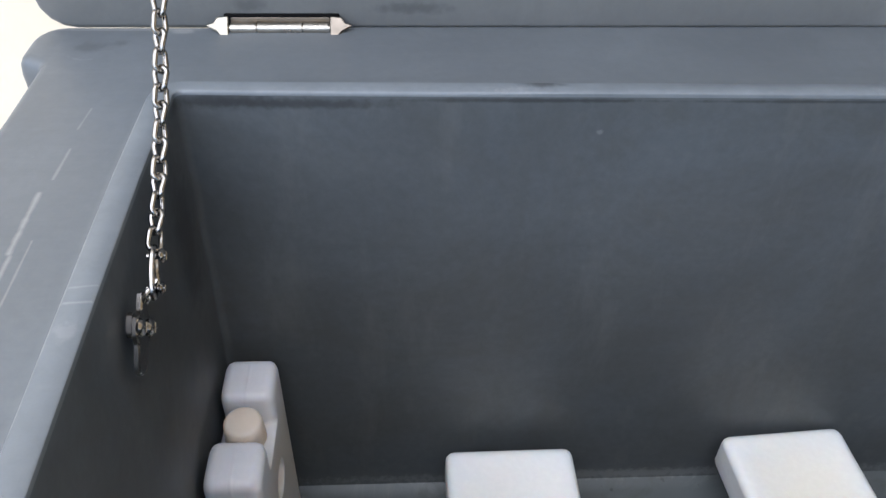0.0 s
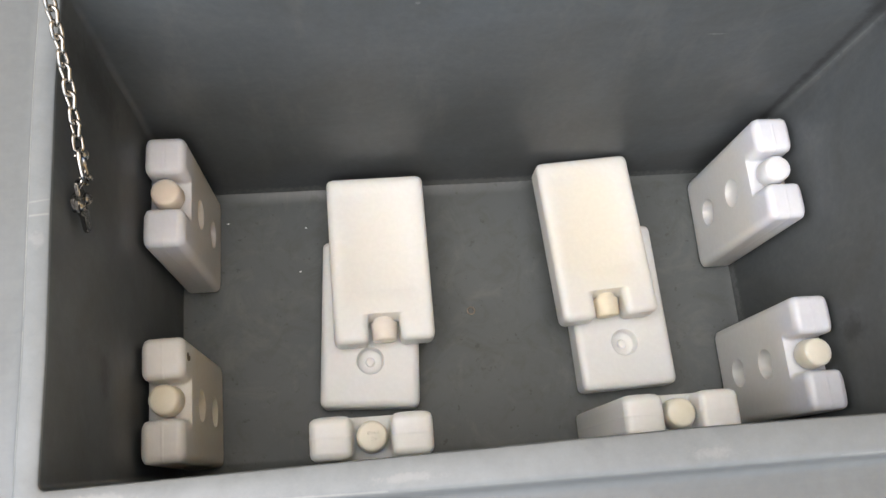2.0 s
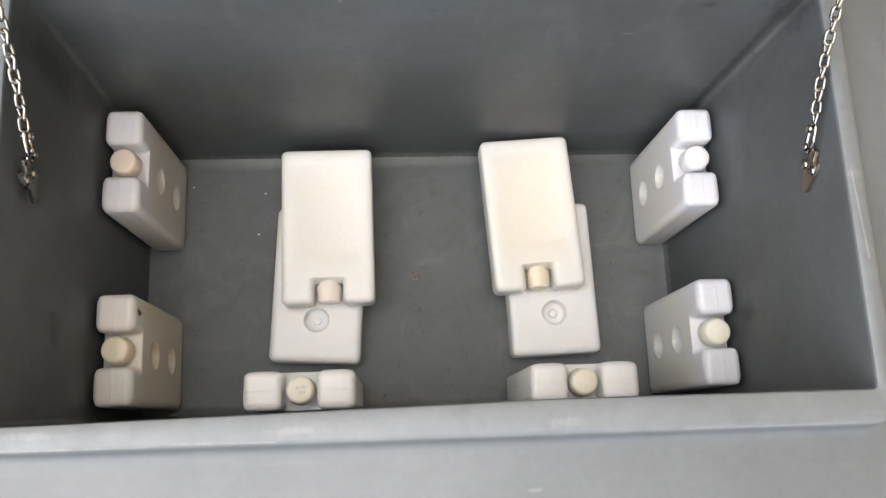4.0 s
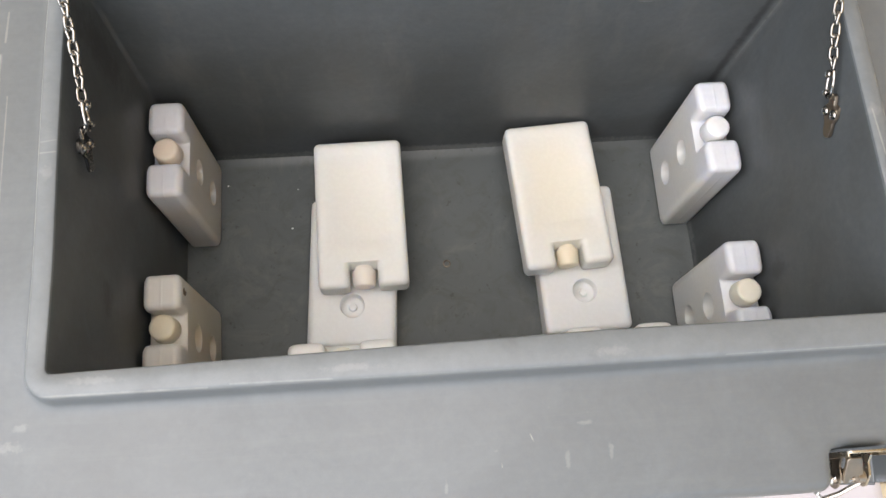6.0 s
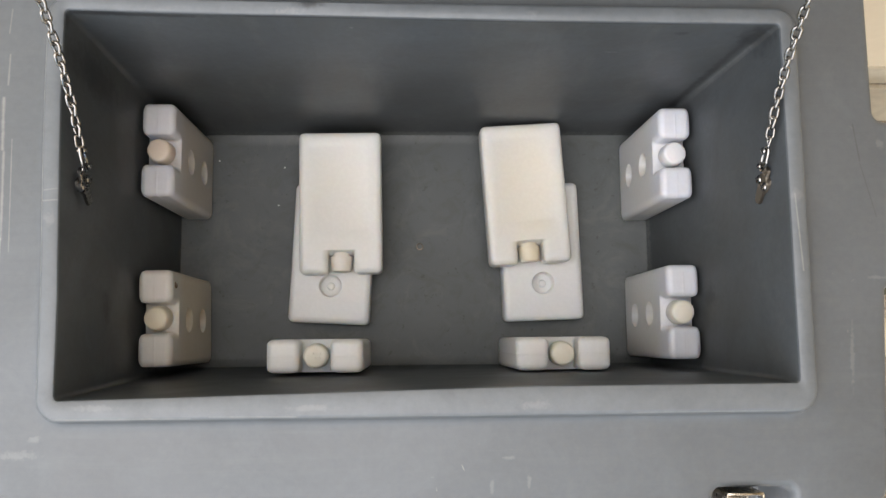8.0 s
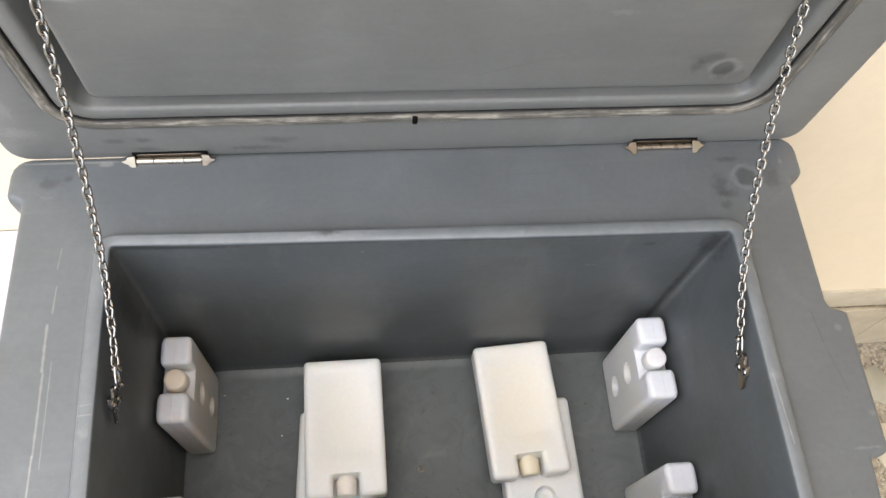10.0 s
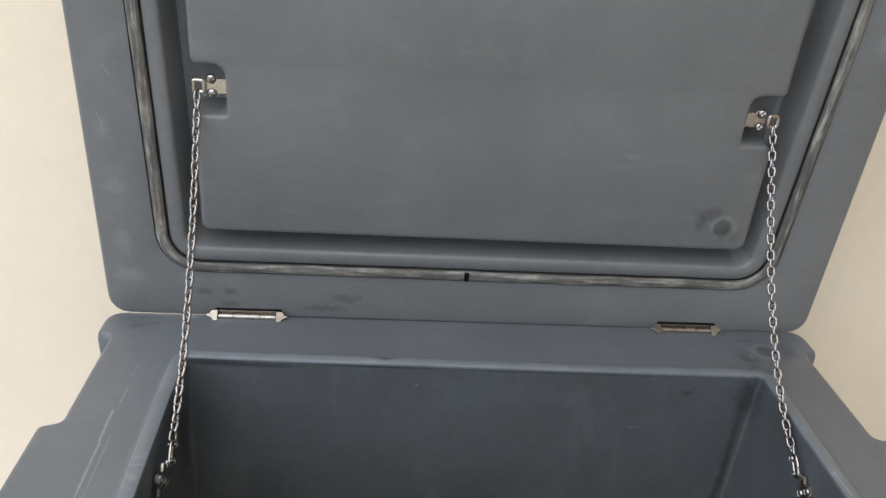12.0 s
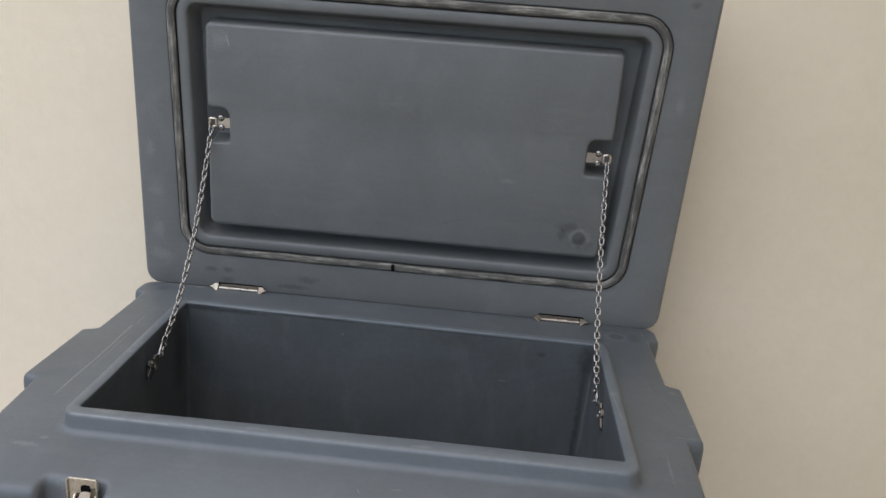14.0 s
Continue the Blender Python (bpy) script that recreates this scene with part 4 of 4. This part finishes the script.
def make_latch(xc, out, deep, parent):
    """Toggle latch in a front recess: back plate, cheeks, pivot and wire bail (out: way from the middle of the box)."""
    y0, z0 = FRONT - 0.0005 + 0.028 * deep, 1.135
    a = xc - out * 0.013
    bm = bmesh.new()
    plate(bm, rounded(-0.0155, 0.0155, -0.040, 0.031, 0.003, 4), (a + out * 0.004, y0 - 0.0020, z0), (1, 0, 0), (0, 0, 1), 0.0018)
    latch = part("latch", bm, STEEL_WARM, parent, "nickel toggle latch in a front recess")
    for dx in (-0.0085 * out, 0.0120 * out):
        bm = bmesh.new()
        pts = fillet([(0.0, -0.020, 0.002), (0.018, -0.014, 0.005), (0.024, -0.002, 0.006), (0.016, 0.008, 0.004), (0.006, 0.010, 0.003), (0.0, 0.018, 0.002)], 4)
        plate(bm, [Vector((-p.x, p.y)) for p in reversed(pts)], (a + dx, y0 - 0.0035, z0), (0, 1, 0), (0, 0, 1), 0.0018)
        part("cheek", bm, STEEL_WARM if dx * out > 0 else HINGE_BROWN, latch)
    # Thin black strip on the plate paints the shade of a slot.
    bm = bmesh.new()
    plate(bm, rounded(-0.0045, 0.0045, -0.034, 0.024, 0.002, 4), (a + out * 0.001, y0 - 0.0040, z0), (1, 0, 0), (0, 0, 1), 0.0006)
    part("slot", bm, DARK, latch, "black strip standing in for the shaded slot in the plate")
    bm = bmesh.new()
    for e in (-1, 1):
        box(bm, *sorted((a + out * 0.004 + e * 0.0155, a + out * 0.004 + e * 0.0138)), y0 - 0.0060, y0 - 0.0030, z0 - 0.038, z0 + 0.030, 0.0006)
    part("rim", bm, STEEL_WARM, latch)
    bm = bmesh.new()
    pts = fillet([(-0.0060, -0.010, 0.003), (-0.0025, -0.012, 0.002), (-0.0010, -0.006, 0.002), (0.0030, -0.005, 0.002), (0.0055, -0.010, 0.002), (0.0075, -0.003, 0.003), (0.0050, 0.010, 0.003), (-0.0055, 0.010, 0.003)], 4)
    plate(bm, pts, (a - out * 0.001, y0 - 0.0135, z0 + 0.012), (1, 0, 0), (0, 0.80, 0.60), 0.0022)
    part("lever", bm, HINGE_TAUPE, latch, "brown metal lever between the cheeks")
    bm = bmesh.new()
    rod(bm, (a + out * 0.0035, y0 - 0.0185, z0 + 0.006), (a + out * 0.0085, y0 - 0.0185, z0 + 0.006), 0.0052, 20)
    screw(bm, (a + out * 0.0086, y0 - 0.0185, z0 + 0.006), (out, 0, 0), 0.0026)
    part("roller", bm, HINGE_BROWN, latch, "small metal roller on the lever")
    bm = bmesh.new()
    rod(bm, (a - 0.0105, y0 - 0.020, z0 - 0.002), (a + 0.0105, y0 - 0.020, z0 - 0.002), 0.0028, 14)
    for e in (-1, 1):
        screw(bm, (a + e * 0.0105, y0 - 0.020, z0 - 0.002), (e, 0, 0), 0.0040)
    part("pivot", bm, STEEL, latch)
    bm = bmesh.new()
    path = [Vector((xc - out * (p + 0.006), y0 + q, z0 + r)) for p, q, r in ((0.004, -0.010, 0.008), (0.012, -0.016, 0.004), (0.022, -0.024, -0.008), (0.0245, -0.029, -0.012), (0.020, -0.033, -0.015), (0.009, -0.030, -0.011), (-0.004, -0.023, -0.003))]
    tube(bm, path, 0.0016, 8)
    part("wire_bail", bm, STEEL, latch, "bent wire loop")
    bm = bmesh.new()
    lo, hi = sorted((a - out * 0.011, a - out * 0.015))
    box(bm, lo, hi, y0 - 0.012, y0 - 0.009, z0 - 0.042, z0 - 0.038, 0.0010)
    part("stop", bm, RUST, latch, "red plastic stop")
    return latch


def make_strike(xc, parent):
    """T-shaped hook plate in a recess of the lid's free edge."""
    z = 1.1775 + LID_H - 0.0215
    y = lid_y(z)
    bm = bmesh.new()
    plate(bm, rounded(-0.0155, 0.0155, -0.007, 0.006, 0.003, 4), (xc, y + 0.010, z + 0.0015), (1, 0, 0), (0, 0.96, 0.28), 0.0020)
    box(bm, xc - 0.0045, xc - 0.0022, y + 0.0035, y + 0.0125, z, z + 0.0205, 0.0007)
    box(bm, xc - 0.0022, xc + 0.0006, y + 0.0060, y + 0.0125, z + 0.0012, z + 0.0125, 0.0007)
    box(bm, xc - 0.0045, xc - 0.0022, y + 0.0005, y + 0.0040, z + 0.0165, z + 0.0205, 0.0007)
    st = part("strike", bm, STEEL, parent, "steel hook plate for the latch")
    for s in (-1, 1):
        bm = bmesh.new()
        screw(bm, (xc + s * 0.0098, y + 0.0095, z + 0.0024), (0, 0, 1), 0.0036)
        part("screw", bm, STEEL, st)


cold_box = thing("cold_box", pose(0, 0, 0), "grey rotomoulded plastic cold box standing open on a white tablecloth", "cold box")
make_body(cold_box)
lid = make_lid(cold_box)
lid.matrix_local = pose(0, 0.2345, 1.1775, LID_TILT, 0, 0)
strip = gasket_path()
bm = bmesh.new()
tube(bm, strip, 0.0064, 12, True)
run, total = [0.0], 0.0
for a, b in zip(strip, strip[1:]):
    total += (b - a).length
    run.append(total)
for v in bm.verts:
    v.co.y *= 0.78
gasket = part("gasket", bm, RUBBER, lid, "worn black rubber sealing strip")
along = gasket.data.attributes.new("strip", "FLOAT_VECTOR", "POINT")
along.data.foreach_set("vector", [c for k in range(len(strip)) for q in range(12) for c in (run[k], math.cos(q * math.pi / 6) * 0.007, math.sin(q * math.pi / 6) * 0.007)])
bm = bmesh.new()
box(bm, -0.0095, -0.0045, -0.0064, -0.002, GASKET[2] + 0.003, GASKET[2] + 0.013, 0.0012)
part("gasket_seam", bm, DARK, gasket, "dark joint in the strip")
make_hinge(-0.2735, -0.2125, cold_box, HINGE_NICKEL, (HINGE_GREY, HINGE_TAUPE), (0, 0.62, 0.78))
make_hinge(0.2215, 0.2790, cold_box, HINGE_BROWN, (HINGE_TAUPE, HINGE_GREY), (0, 0.88, 0.47))
for bx, bz, side, wx, wy, wz, reach in ((-0.270, 1.432, -1, -0.2803, -0.0010, 1.1545, 0.0060), (0.278, 1.427, 1, 0.2912, -0.001, 1.1510, 0.0060)):
    top = make_upper_bracket(bx, bz, side, cold_box)
    low = make_lower_bracket(wx, wy, wz, -side, reach, cold_box)
    d = Vector((0.04 * side, 0.80, 0.62)).normalized()
    make_shackle(low, d, -side, cold_box)
    make_chain(top, low + d * 0.019, 0.040, cold_box, 45, -10 if side < 0 else -45)
for x0, x1, deep in NOTCHES:
    make_latch((x0 + x1) / 2, 1 if x0 > 0 else -1, deep, cold_box)
for x0, x1 in STRIKES:
    make_strike((x0 + x1) / 2, cold_box)


# ---- ice packs ----
PW, PL, PT = 0.0945, 0.164, 0.033


def pack_outline(d, z):
    """Plan at height z with the cap notch in the far end (y up), its floor sloping down to both faces; d inset."""
    h, l = PW / 2 - d, PL - d
    n, depth = 0.0150 + d, 0.0222 + 0.0052 * max(abs(z - PT / 2) - 0.0014, 0.0) / (PT / 2)
    c = [(-h, d, 0.006), (h, d, 0.006), (h, l, 0.006), (n, l, 0.005), (n, PL - depth, 0.003), (-n, PL - depth, 0.003), (-n, l, 0.005), (-h, l, 0.006)]
    return fillet(c, 4)


def make_pack_mesh(material, dimples):
    """Flat bottle lying on z = 0, its foot at y = 0; dimples: round wells in the upper face."""
    bm = bmesh.new()
    last = first = None
    for z, d in ((0.0, 0.0078), (0.0, 0.0060), (0.0007, 0.0032), (0.0026, 0.0009), (0.0054, 0.0), (0.0066, 0.0), (PT / 2 - 0.0018, 0.0), (PT / 2 - 0.0010, 0.0), (PT / 2 - 0.0004, -0.00015), (PT / 2 + 0.0004, -0.00015), (PT / 2 + 0.0010, 0.0), (PT / 2 + 0.0018, 0.0),
                 (PT - 0.0066, 0.0), (PT - 0.0054, 0.0), (PT - 0.0026, 0.0009), (PT - 0.0007, 0.0032), (PT, 0.0060), (PT, 0.0078)):
        ring = loop(bm, [(p.x, p.y, z) for p in pack_outline(d, z)])
        if last:
            skin(bm, last, ring)
        else:
            first = ring
        last = ring
    bm.faces.new(first[::-1])
    if not dimples:
        inner = loop(bm, [(p.x, p.y, PT) for p in rounded(-0.035, 0.035, 0.013, 0.118, 0.006, 4)])
        low = loop(bm, [(p.x, p.y, PT - 0.0006) for p in rounded(-0.033, 0.033, 0.015, 0.116, 0.006, 4)])
        skin(bm, inner, low)
        fill_between(bm, last, inner)
        bm.faces.new(low)
    else:
        edges = [bm.edges.get((last[i - 1], last[i])) for i in range(len(last))]
        for yc in (0.044, 0.100):
            rings = []
            for r, z in ((0.0135, PT), (0.0128, PT - 0.0008), (0.0118, PT - 0.0100), (0.0100, PT - 0.0115), (0.0048, PT - 0.0115), (0.0038, PT - 0.0080), (0.0015, PT - 0.0075)):
                rings.append([bm.verts.new((r * math.cos(a), yc + r * math.sin(a), z)) for a in (2 * math.pi * k / 24 for k in range(24))])
            for a, b in zip(rings, rings[1:]):
                skin(bm, a, b)
            bm.faces.new(rings[-1])
            edges += [bm.edges.get((rings[0][i - 1], rings[0][i])) for i in range(24)]
        bmesh.ops.triangle_fill(bm, use_beauty=True, use_dissolve=False, edges=[e for e in edges if e])
    ob = link_mesh("bottle", bm, material, 42)
    me = ob.data
    bpy.data.objects.remove(ob)
    return me


def make_cap_mesh(material):
    bm = bmesh.new()
    prof = ((0.0100, PL - 0.0260), (0.0100, PL - 0.0204), (0.0120, PL - 0.0201), (0.0124, PL - 0.0195), (0.0113, PL - 0.0046), (0.0105, PL - 0.0031), (0.0088, PL - 0.0026))
    rings = []
    for r, y in prof:
        rings.append([bm.verts.new(((r + (0.0003 if k % 2 and 0.0112 < r else 0)) * math.cos(a), y, PT / 2 + (r + (0.0003 if k % 2 and 0.0112 < r else 0)) * math.sin(a))) for k, a in enumerate(2 * math.pi * k / 40 for k in range(40))])
    for a, b in zip(rings, rings[1:]):
        skin(bm, a, b)
    bm.faces.new(rings[-1]), bm.faces.new(rings[0][::-1])
    ob = link_mesh("cap", bm, material, 42)
    me = ob.data
    bpy.data.objects.remove(ob)
    return me


def make_pack(m, bottle, cap, label):
    ob = thing("ice_pack", m, label, "ice pack", "ice packs in the box")
    b = new("bottle", bottle)
    c = new("cap", cap)
    b.parent = c.parent = ob
    tagged(c, "ribbed plastic screw cap")
    return ob


PLAIN_WHITE, PLAIN_CREAM = make_pack_mesh(PACK_FULL, False), make_pack_mesh(PACK_CREAM, False)
WELL_WHITE, WELL_COOL, WELL_TAN, WELL_AGED = make_pack_mesh(PACK_WHITE, True), make_pack_mesh(PACK_COOL, True), make_pack_mesh(PACK_TAN, True), make_pack_mesh(PACK_AGED, True)
CAPS = {k: make_cap_mesh(m) for k, m in (("white", CAP_WHITE), ("rose", CAP_ROSE), ("cream", CAP_CREAM), ("peach", CAP_PEACH), ("pale", CAP_PALE))}
F = FLOOR_Z
# lower packs of the two stacks: foot to the front, wells up
make_pack(pose(-0.1080, -0.1120, F, 0, 0, -3.0), WELL_WHITE, CAPS["pale"], "white plastic ice pack lying flat under another one")
make_pack(pose(0.1470, -0.1105, F, 0, 0, 1.6), WELL_WHITE, CAPS["white"], "white plastic ice pack lying askew under another one")
# upper packs: cap to the front, plain side up
make_pack(pose(-0.0925, 0.1080, F + PT, 0, 0, 180.6), PLAIN_WHITE, CAPS["rose"], "white plastic ice pack lying on top of another one")
make_pack(pose(0.1175, 0.1180, F + PT, 0, 0, 183.65), PLAIN_CREAM, CAPS["cream"], "yellowed cream ice pack lying askew on another one")


def upright(x, y, yaw, lean=0.0):
    """Stands on its foot with the wells facing the way that yaw gives (0: towards +x)."""
    return Matrix.Translation((x, y, F + 0.0005)) @ pose(0, 0, 0, 0, 0, yaw) @ pose(0, 0, 0, 0, lean, 0) @ Matrix(((0, 0, 1, -PT / 2), (1, 0, 0, 0), (0, 1, 0, 0), (0, 0, 0, 1))) @ Matrix.Scale(1.022, 4)


make_pack(upright(-0.2685, 0.0635, 0), WELL_TAN, CAPS["peach"], "tan-tinged white ice pack standing upright against the box wall, peach cap")
aged = make_pack(upright(-0.2665, -0.108, 1), WELL_AGED, CAPS["cream"], "yellowed ice pack standing upright against the box wall")
make_pack(upright(0.2665, 0.060, 180), WELL_COOL, CAPS["white"], "white ice pack standing upright against the box wall, white cap")
make_pack(upright(0.2680, -0.106, 180), WELL_COOL, CAPS["pale"], "white ice pack standing upright against the box wall, pale cap")
marked = make_pack(upright(-0.1075, -0.1475, 90), WELL_WHITE, CAPS["pale"], "white ice pack standing upright against the front wall")
make_pack(upright(0.1425, -0.1475, 90), WELL_WHITE, CAPS["pale"], "white ice pack standing askew against the front wall")

bm = bmesh.new()
tube(bm, [Vector((0.033 + 0.0030 * math.cos(a), 0.150 + 0.0036 * math.sin(a), PT + 0.0002)) for a in (radians(40 + 28 * k) for k in range(10))], 0.0007, 6)
tube(bm, [Vector((0.031, 0.150, PT + 0.0002)), Vector((0.0345, 0.1505, PT + 0.0002))], 0.0006, 6)
part("smudge", bm, Nodes("brown_smudge", 0.7).mat, aged, "small brown curled mark")
bpy.data.materials["brown_smudge"].node_tree.nodes["Principled BSDF"].inputs["Base Color"].default_value = (0.12, 0.08, 0.045, 1)
for row, (z0, widths) in enumerate(((0.0022, (0.0022, 0.0026, 0.0020)), (-0.0024, (0.0030, 0.0022)))):
    x = -0.0055
    for w in widths:
        bm = bmesh.new()
        box(bm, x, x + w, PL - 0.0027, PL - 0.0021, PT / 2 + z0 - 0.0011, PT / 2 + z0 + 0.0011, 0.0002, 1)
        part("raised_mark", bm, CAP_PALE, marked, "raised moulded bar on the cap")
        x += w + 0.0010

# ---- table and cloth ----
bm = bmesh.new()
TX0, TX1, TY0, TY1 = -0.74, 0.492, -0.60, 0.363
table = thing("table", pose(0, 0, 0), "brown wooden table under a white cloth", "table")
box(bm, TX0, TX1, TY0, TY1, TABLE_Z - 0.030, TABLE_Z - 0.002, 0.004)
part("tabletop", bm, WOOD, table)
for x in (TX0 + 0.06, TX1 - 0.06):
    for y in (TY0 + 0.06, TY1 - 0.06):
        bm = bmesh.new()
        box(bm, x - 0.025, x + 0.025, y - 0.025, y + 0.025, 0.0, TABLE_Z - 0.030, 0.003)
        part("leg", bm, WOOD, table)


def make_cloth():
    """A sheet over the table that hangs down all round in soft folds."""
    bm = bmesh.new()
    nx, ny, drop = 150, 130, 0.26
    grid = []
    for i in range(nx + 1):
        row = []
        for j in range(ny + 1):
            u = TX0 - drop + (TX1 - TX0 + 2 * drop) * i / nx
            v = TY0 - drop + (TY1 - TY0 + 0.02 + drop) * j / ny
            ox, oy = max(TX0 - u, 0) or -max(u - TX1, 0), max(TY0 - v, 0)
            hang = max(abs(ox), oy)
            x, y = min(max(u, TX0 - 0.004), TX1 + 0.004), max(v, TY0 - 0.004)
            z = TABLE_Z + 0.001 + 0.0012 * noise.noise(Vector((u * 7, v * 7, 0))) + 0.0012 * max(0, noise.noise(Vector((u * 3, v * 22, 5))))
            if hang > 0:
                z = TABLE_Z - hang + 0.004 * noise.noise(Vector((u * 5, v * 5, 1)))
                fold = 0.03 * min(hang / 0.1, 1) * (0.6 + 0.4 * math.sin((u if oy > abs(ox) else v) * 38 + 3 * noise.noise(Vector((u * 3, v * 3, 2)))))
                if abs(ox) > 0:
                    x += math.copysign(fold, -ox)
                if oy > 0:
                    y -= fold
            row.append(bm.verts.new((x, y, z)))
        grid.append(row)
    for i in range(nx):
        for j in range(ny):
            bm.faces.new((grid[i][j], grid[i + 1][j], grid[i + 1][j + 1], grid[i][j + 1]))
    return tagged(link_mesh("tablecloth", bm, CLOTH, 80), "white cotton tablecloth hanging in soft folds", "tablecloth")


make_cloth()

# ---- stone skirting and floor pieces ----
bm = bmesh.new()
box(bm, -6, 7, WALL_Y - 0.009, WALL_Y + 0.02, 0.0, TILE_TOP - 0.002)
skirting = tagged(link_mesh("skirting", bm, TERRAZZO), "tan marble slabs along the foot of the wall", "skirting", kind="structure")
x = -2.6
rnd = random.Random(5)
while x < 3.4:
    w = rnd.choice((0.30, 0.42, 0.36))
    bm = bmesh.new()
    box(bm, x + 0.0012, x + w - 0.0012, WALL_Y - 0.015, WALL_Y - 0.006, 0.002, TILE_TOP, 0.0015, 1)
    part("slab", bm, MARBLE_TILE, skirting)
    x += w


def stone_piece(cx, cy, rx, ry, sides, seed, material, turn=0.0):
    """A broken marble piece set in the floor, a little proud of the chips."""
    r = random.Random(seed)
    pts = []
    for k in range(sides):
        a = 2 * math.pi * (k + r.uniform(-0.28, 0.28)) / sides + turn
        f = r.uniform(0.82, 1.12)
        pts.append(Vector((cx + rx * f * math.cos(a), cy + ry * f * math.sin(a))))
    bm = bmesh.new()
    low = loop(bm, [(p.x, p.y, -0.003) for p in pts])
    top = loop(bm, [(p.x, p.y, 0.0002) for p in pts])
    cap = loop(bm, [(p.x, p.y, 0.0012) for p in inset(pts, 0.002)])
    skin(bm, low, top), skin(bm, top, cap)
    bm.faces.new(cap)
    return part("marble_piece", bm, material, ground)


SET = ((1.16, 0.265, 0.050, 0.068, MARBLE_GREY), (1.155, 0.118, 0.048, 0.060, MARBLE), (1.095, -0.027, 0.050, 0.015, MARBLE_GREEN),
       (1.068, -0.135, 0.034, 0.054, MARBLE), (0.93, -0.36, 0.085, 0.060, MARBLE), (0.70, -0.42, 0.07, 0.05, MARBLE), (0.66, -0.30, 0.05, 0.05, MARBLE))
for k, (cx, cy, rx, ry, mat) in enumerate(SET):
    stone_piece(cx, cy, rx, ry, 5 + k % 3, 40 + k, mat)
rnd = random.Random(11)
placed = [(c[0], c[1], max(c[2], c[3])) for c in SET]
tries = 0
while len(placed) < 190 and tries < 6000:
    tries += 1
    cx, cy, r = rnd.uniform(-2.2, 2.6), rnd.uniform(-2.6, 0.33), rnd.uniform(0.035, 0.10)
    if cy + r < 0.365 and all((cx - a) ** 2 + (cy - b) ** 2 > (r + c + 0.022) ** 2 for a, b, c in placed):
        placed.append((cx, cy, r))
        stone_piece(cx, cy, r, r * rnd.uniform(0.75, 1.0), rnd.choice((4, 5, 6)), tries, rnd.choice((MARBLE, MARBLE, MARBLE, MARBLE_GREY, MARBLE_TILE, MARBLE_GREEN)))

# ---- small litter on the floor of the box ----
bm = bmesh.new()
path = [Vector((0.0037 * math.cos(a), -0.0187 + 0.0037 * math.sin(a), F + 0.0012)) for a in (2 * math.pi * k / 28 for k in range(28))]
tube(bm, path, 0.0008, 8, True)
tagged(link_mesh("metal_ring", bm, HINGE_TAUPE), "small dull metal ring on the box floor", "ring")
for cx, cy in ((-0.2445, 0.0885), (-0.165, 0.080), (-0.172, 0.033)):
    bm = bmesh.new()
    bmesh.ops.create_icosphere(bm, subdivisions=1, radius=0.0010, matrix=pose(cx, cy, F + 0.0005) @ Matrix.Diagonal((1.4, 0.9, 0.5, 1)))
    tagged(link_mesh("white_crumb", bm, PACK_WHITE), "tiny white crumb on the box floor", "crumb", "crumbs in the box")
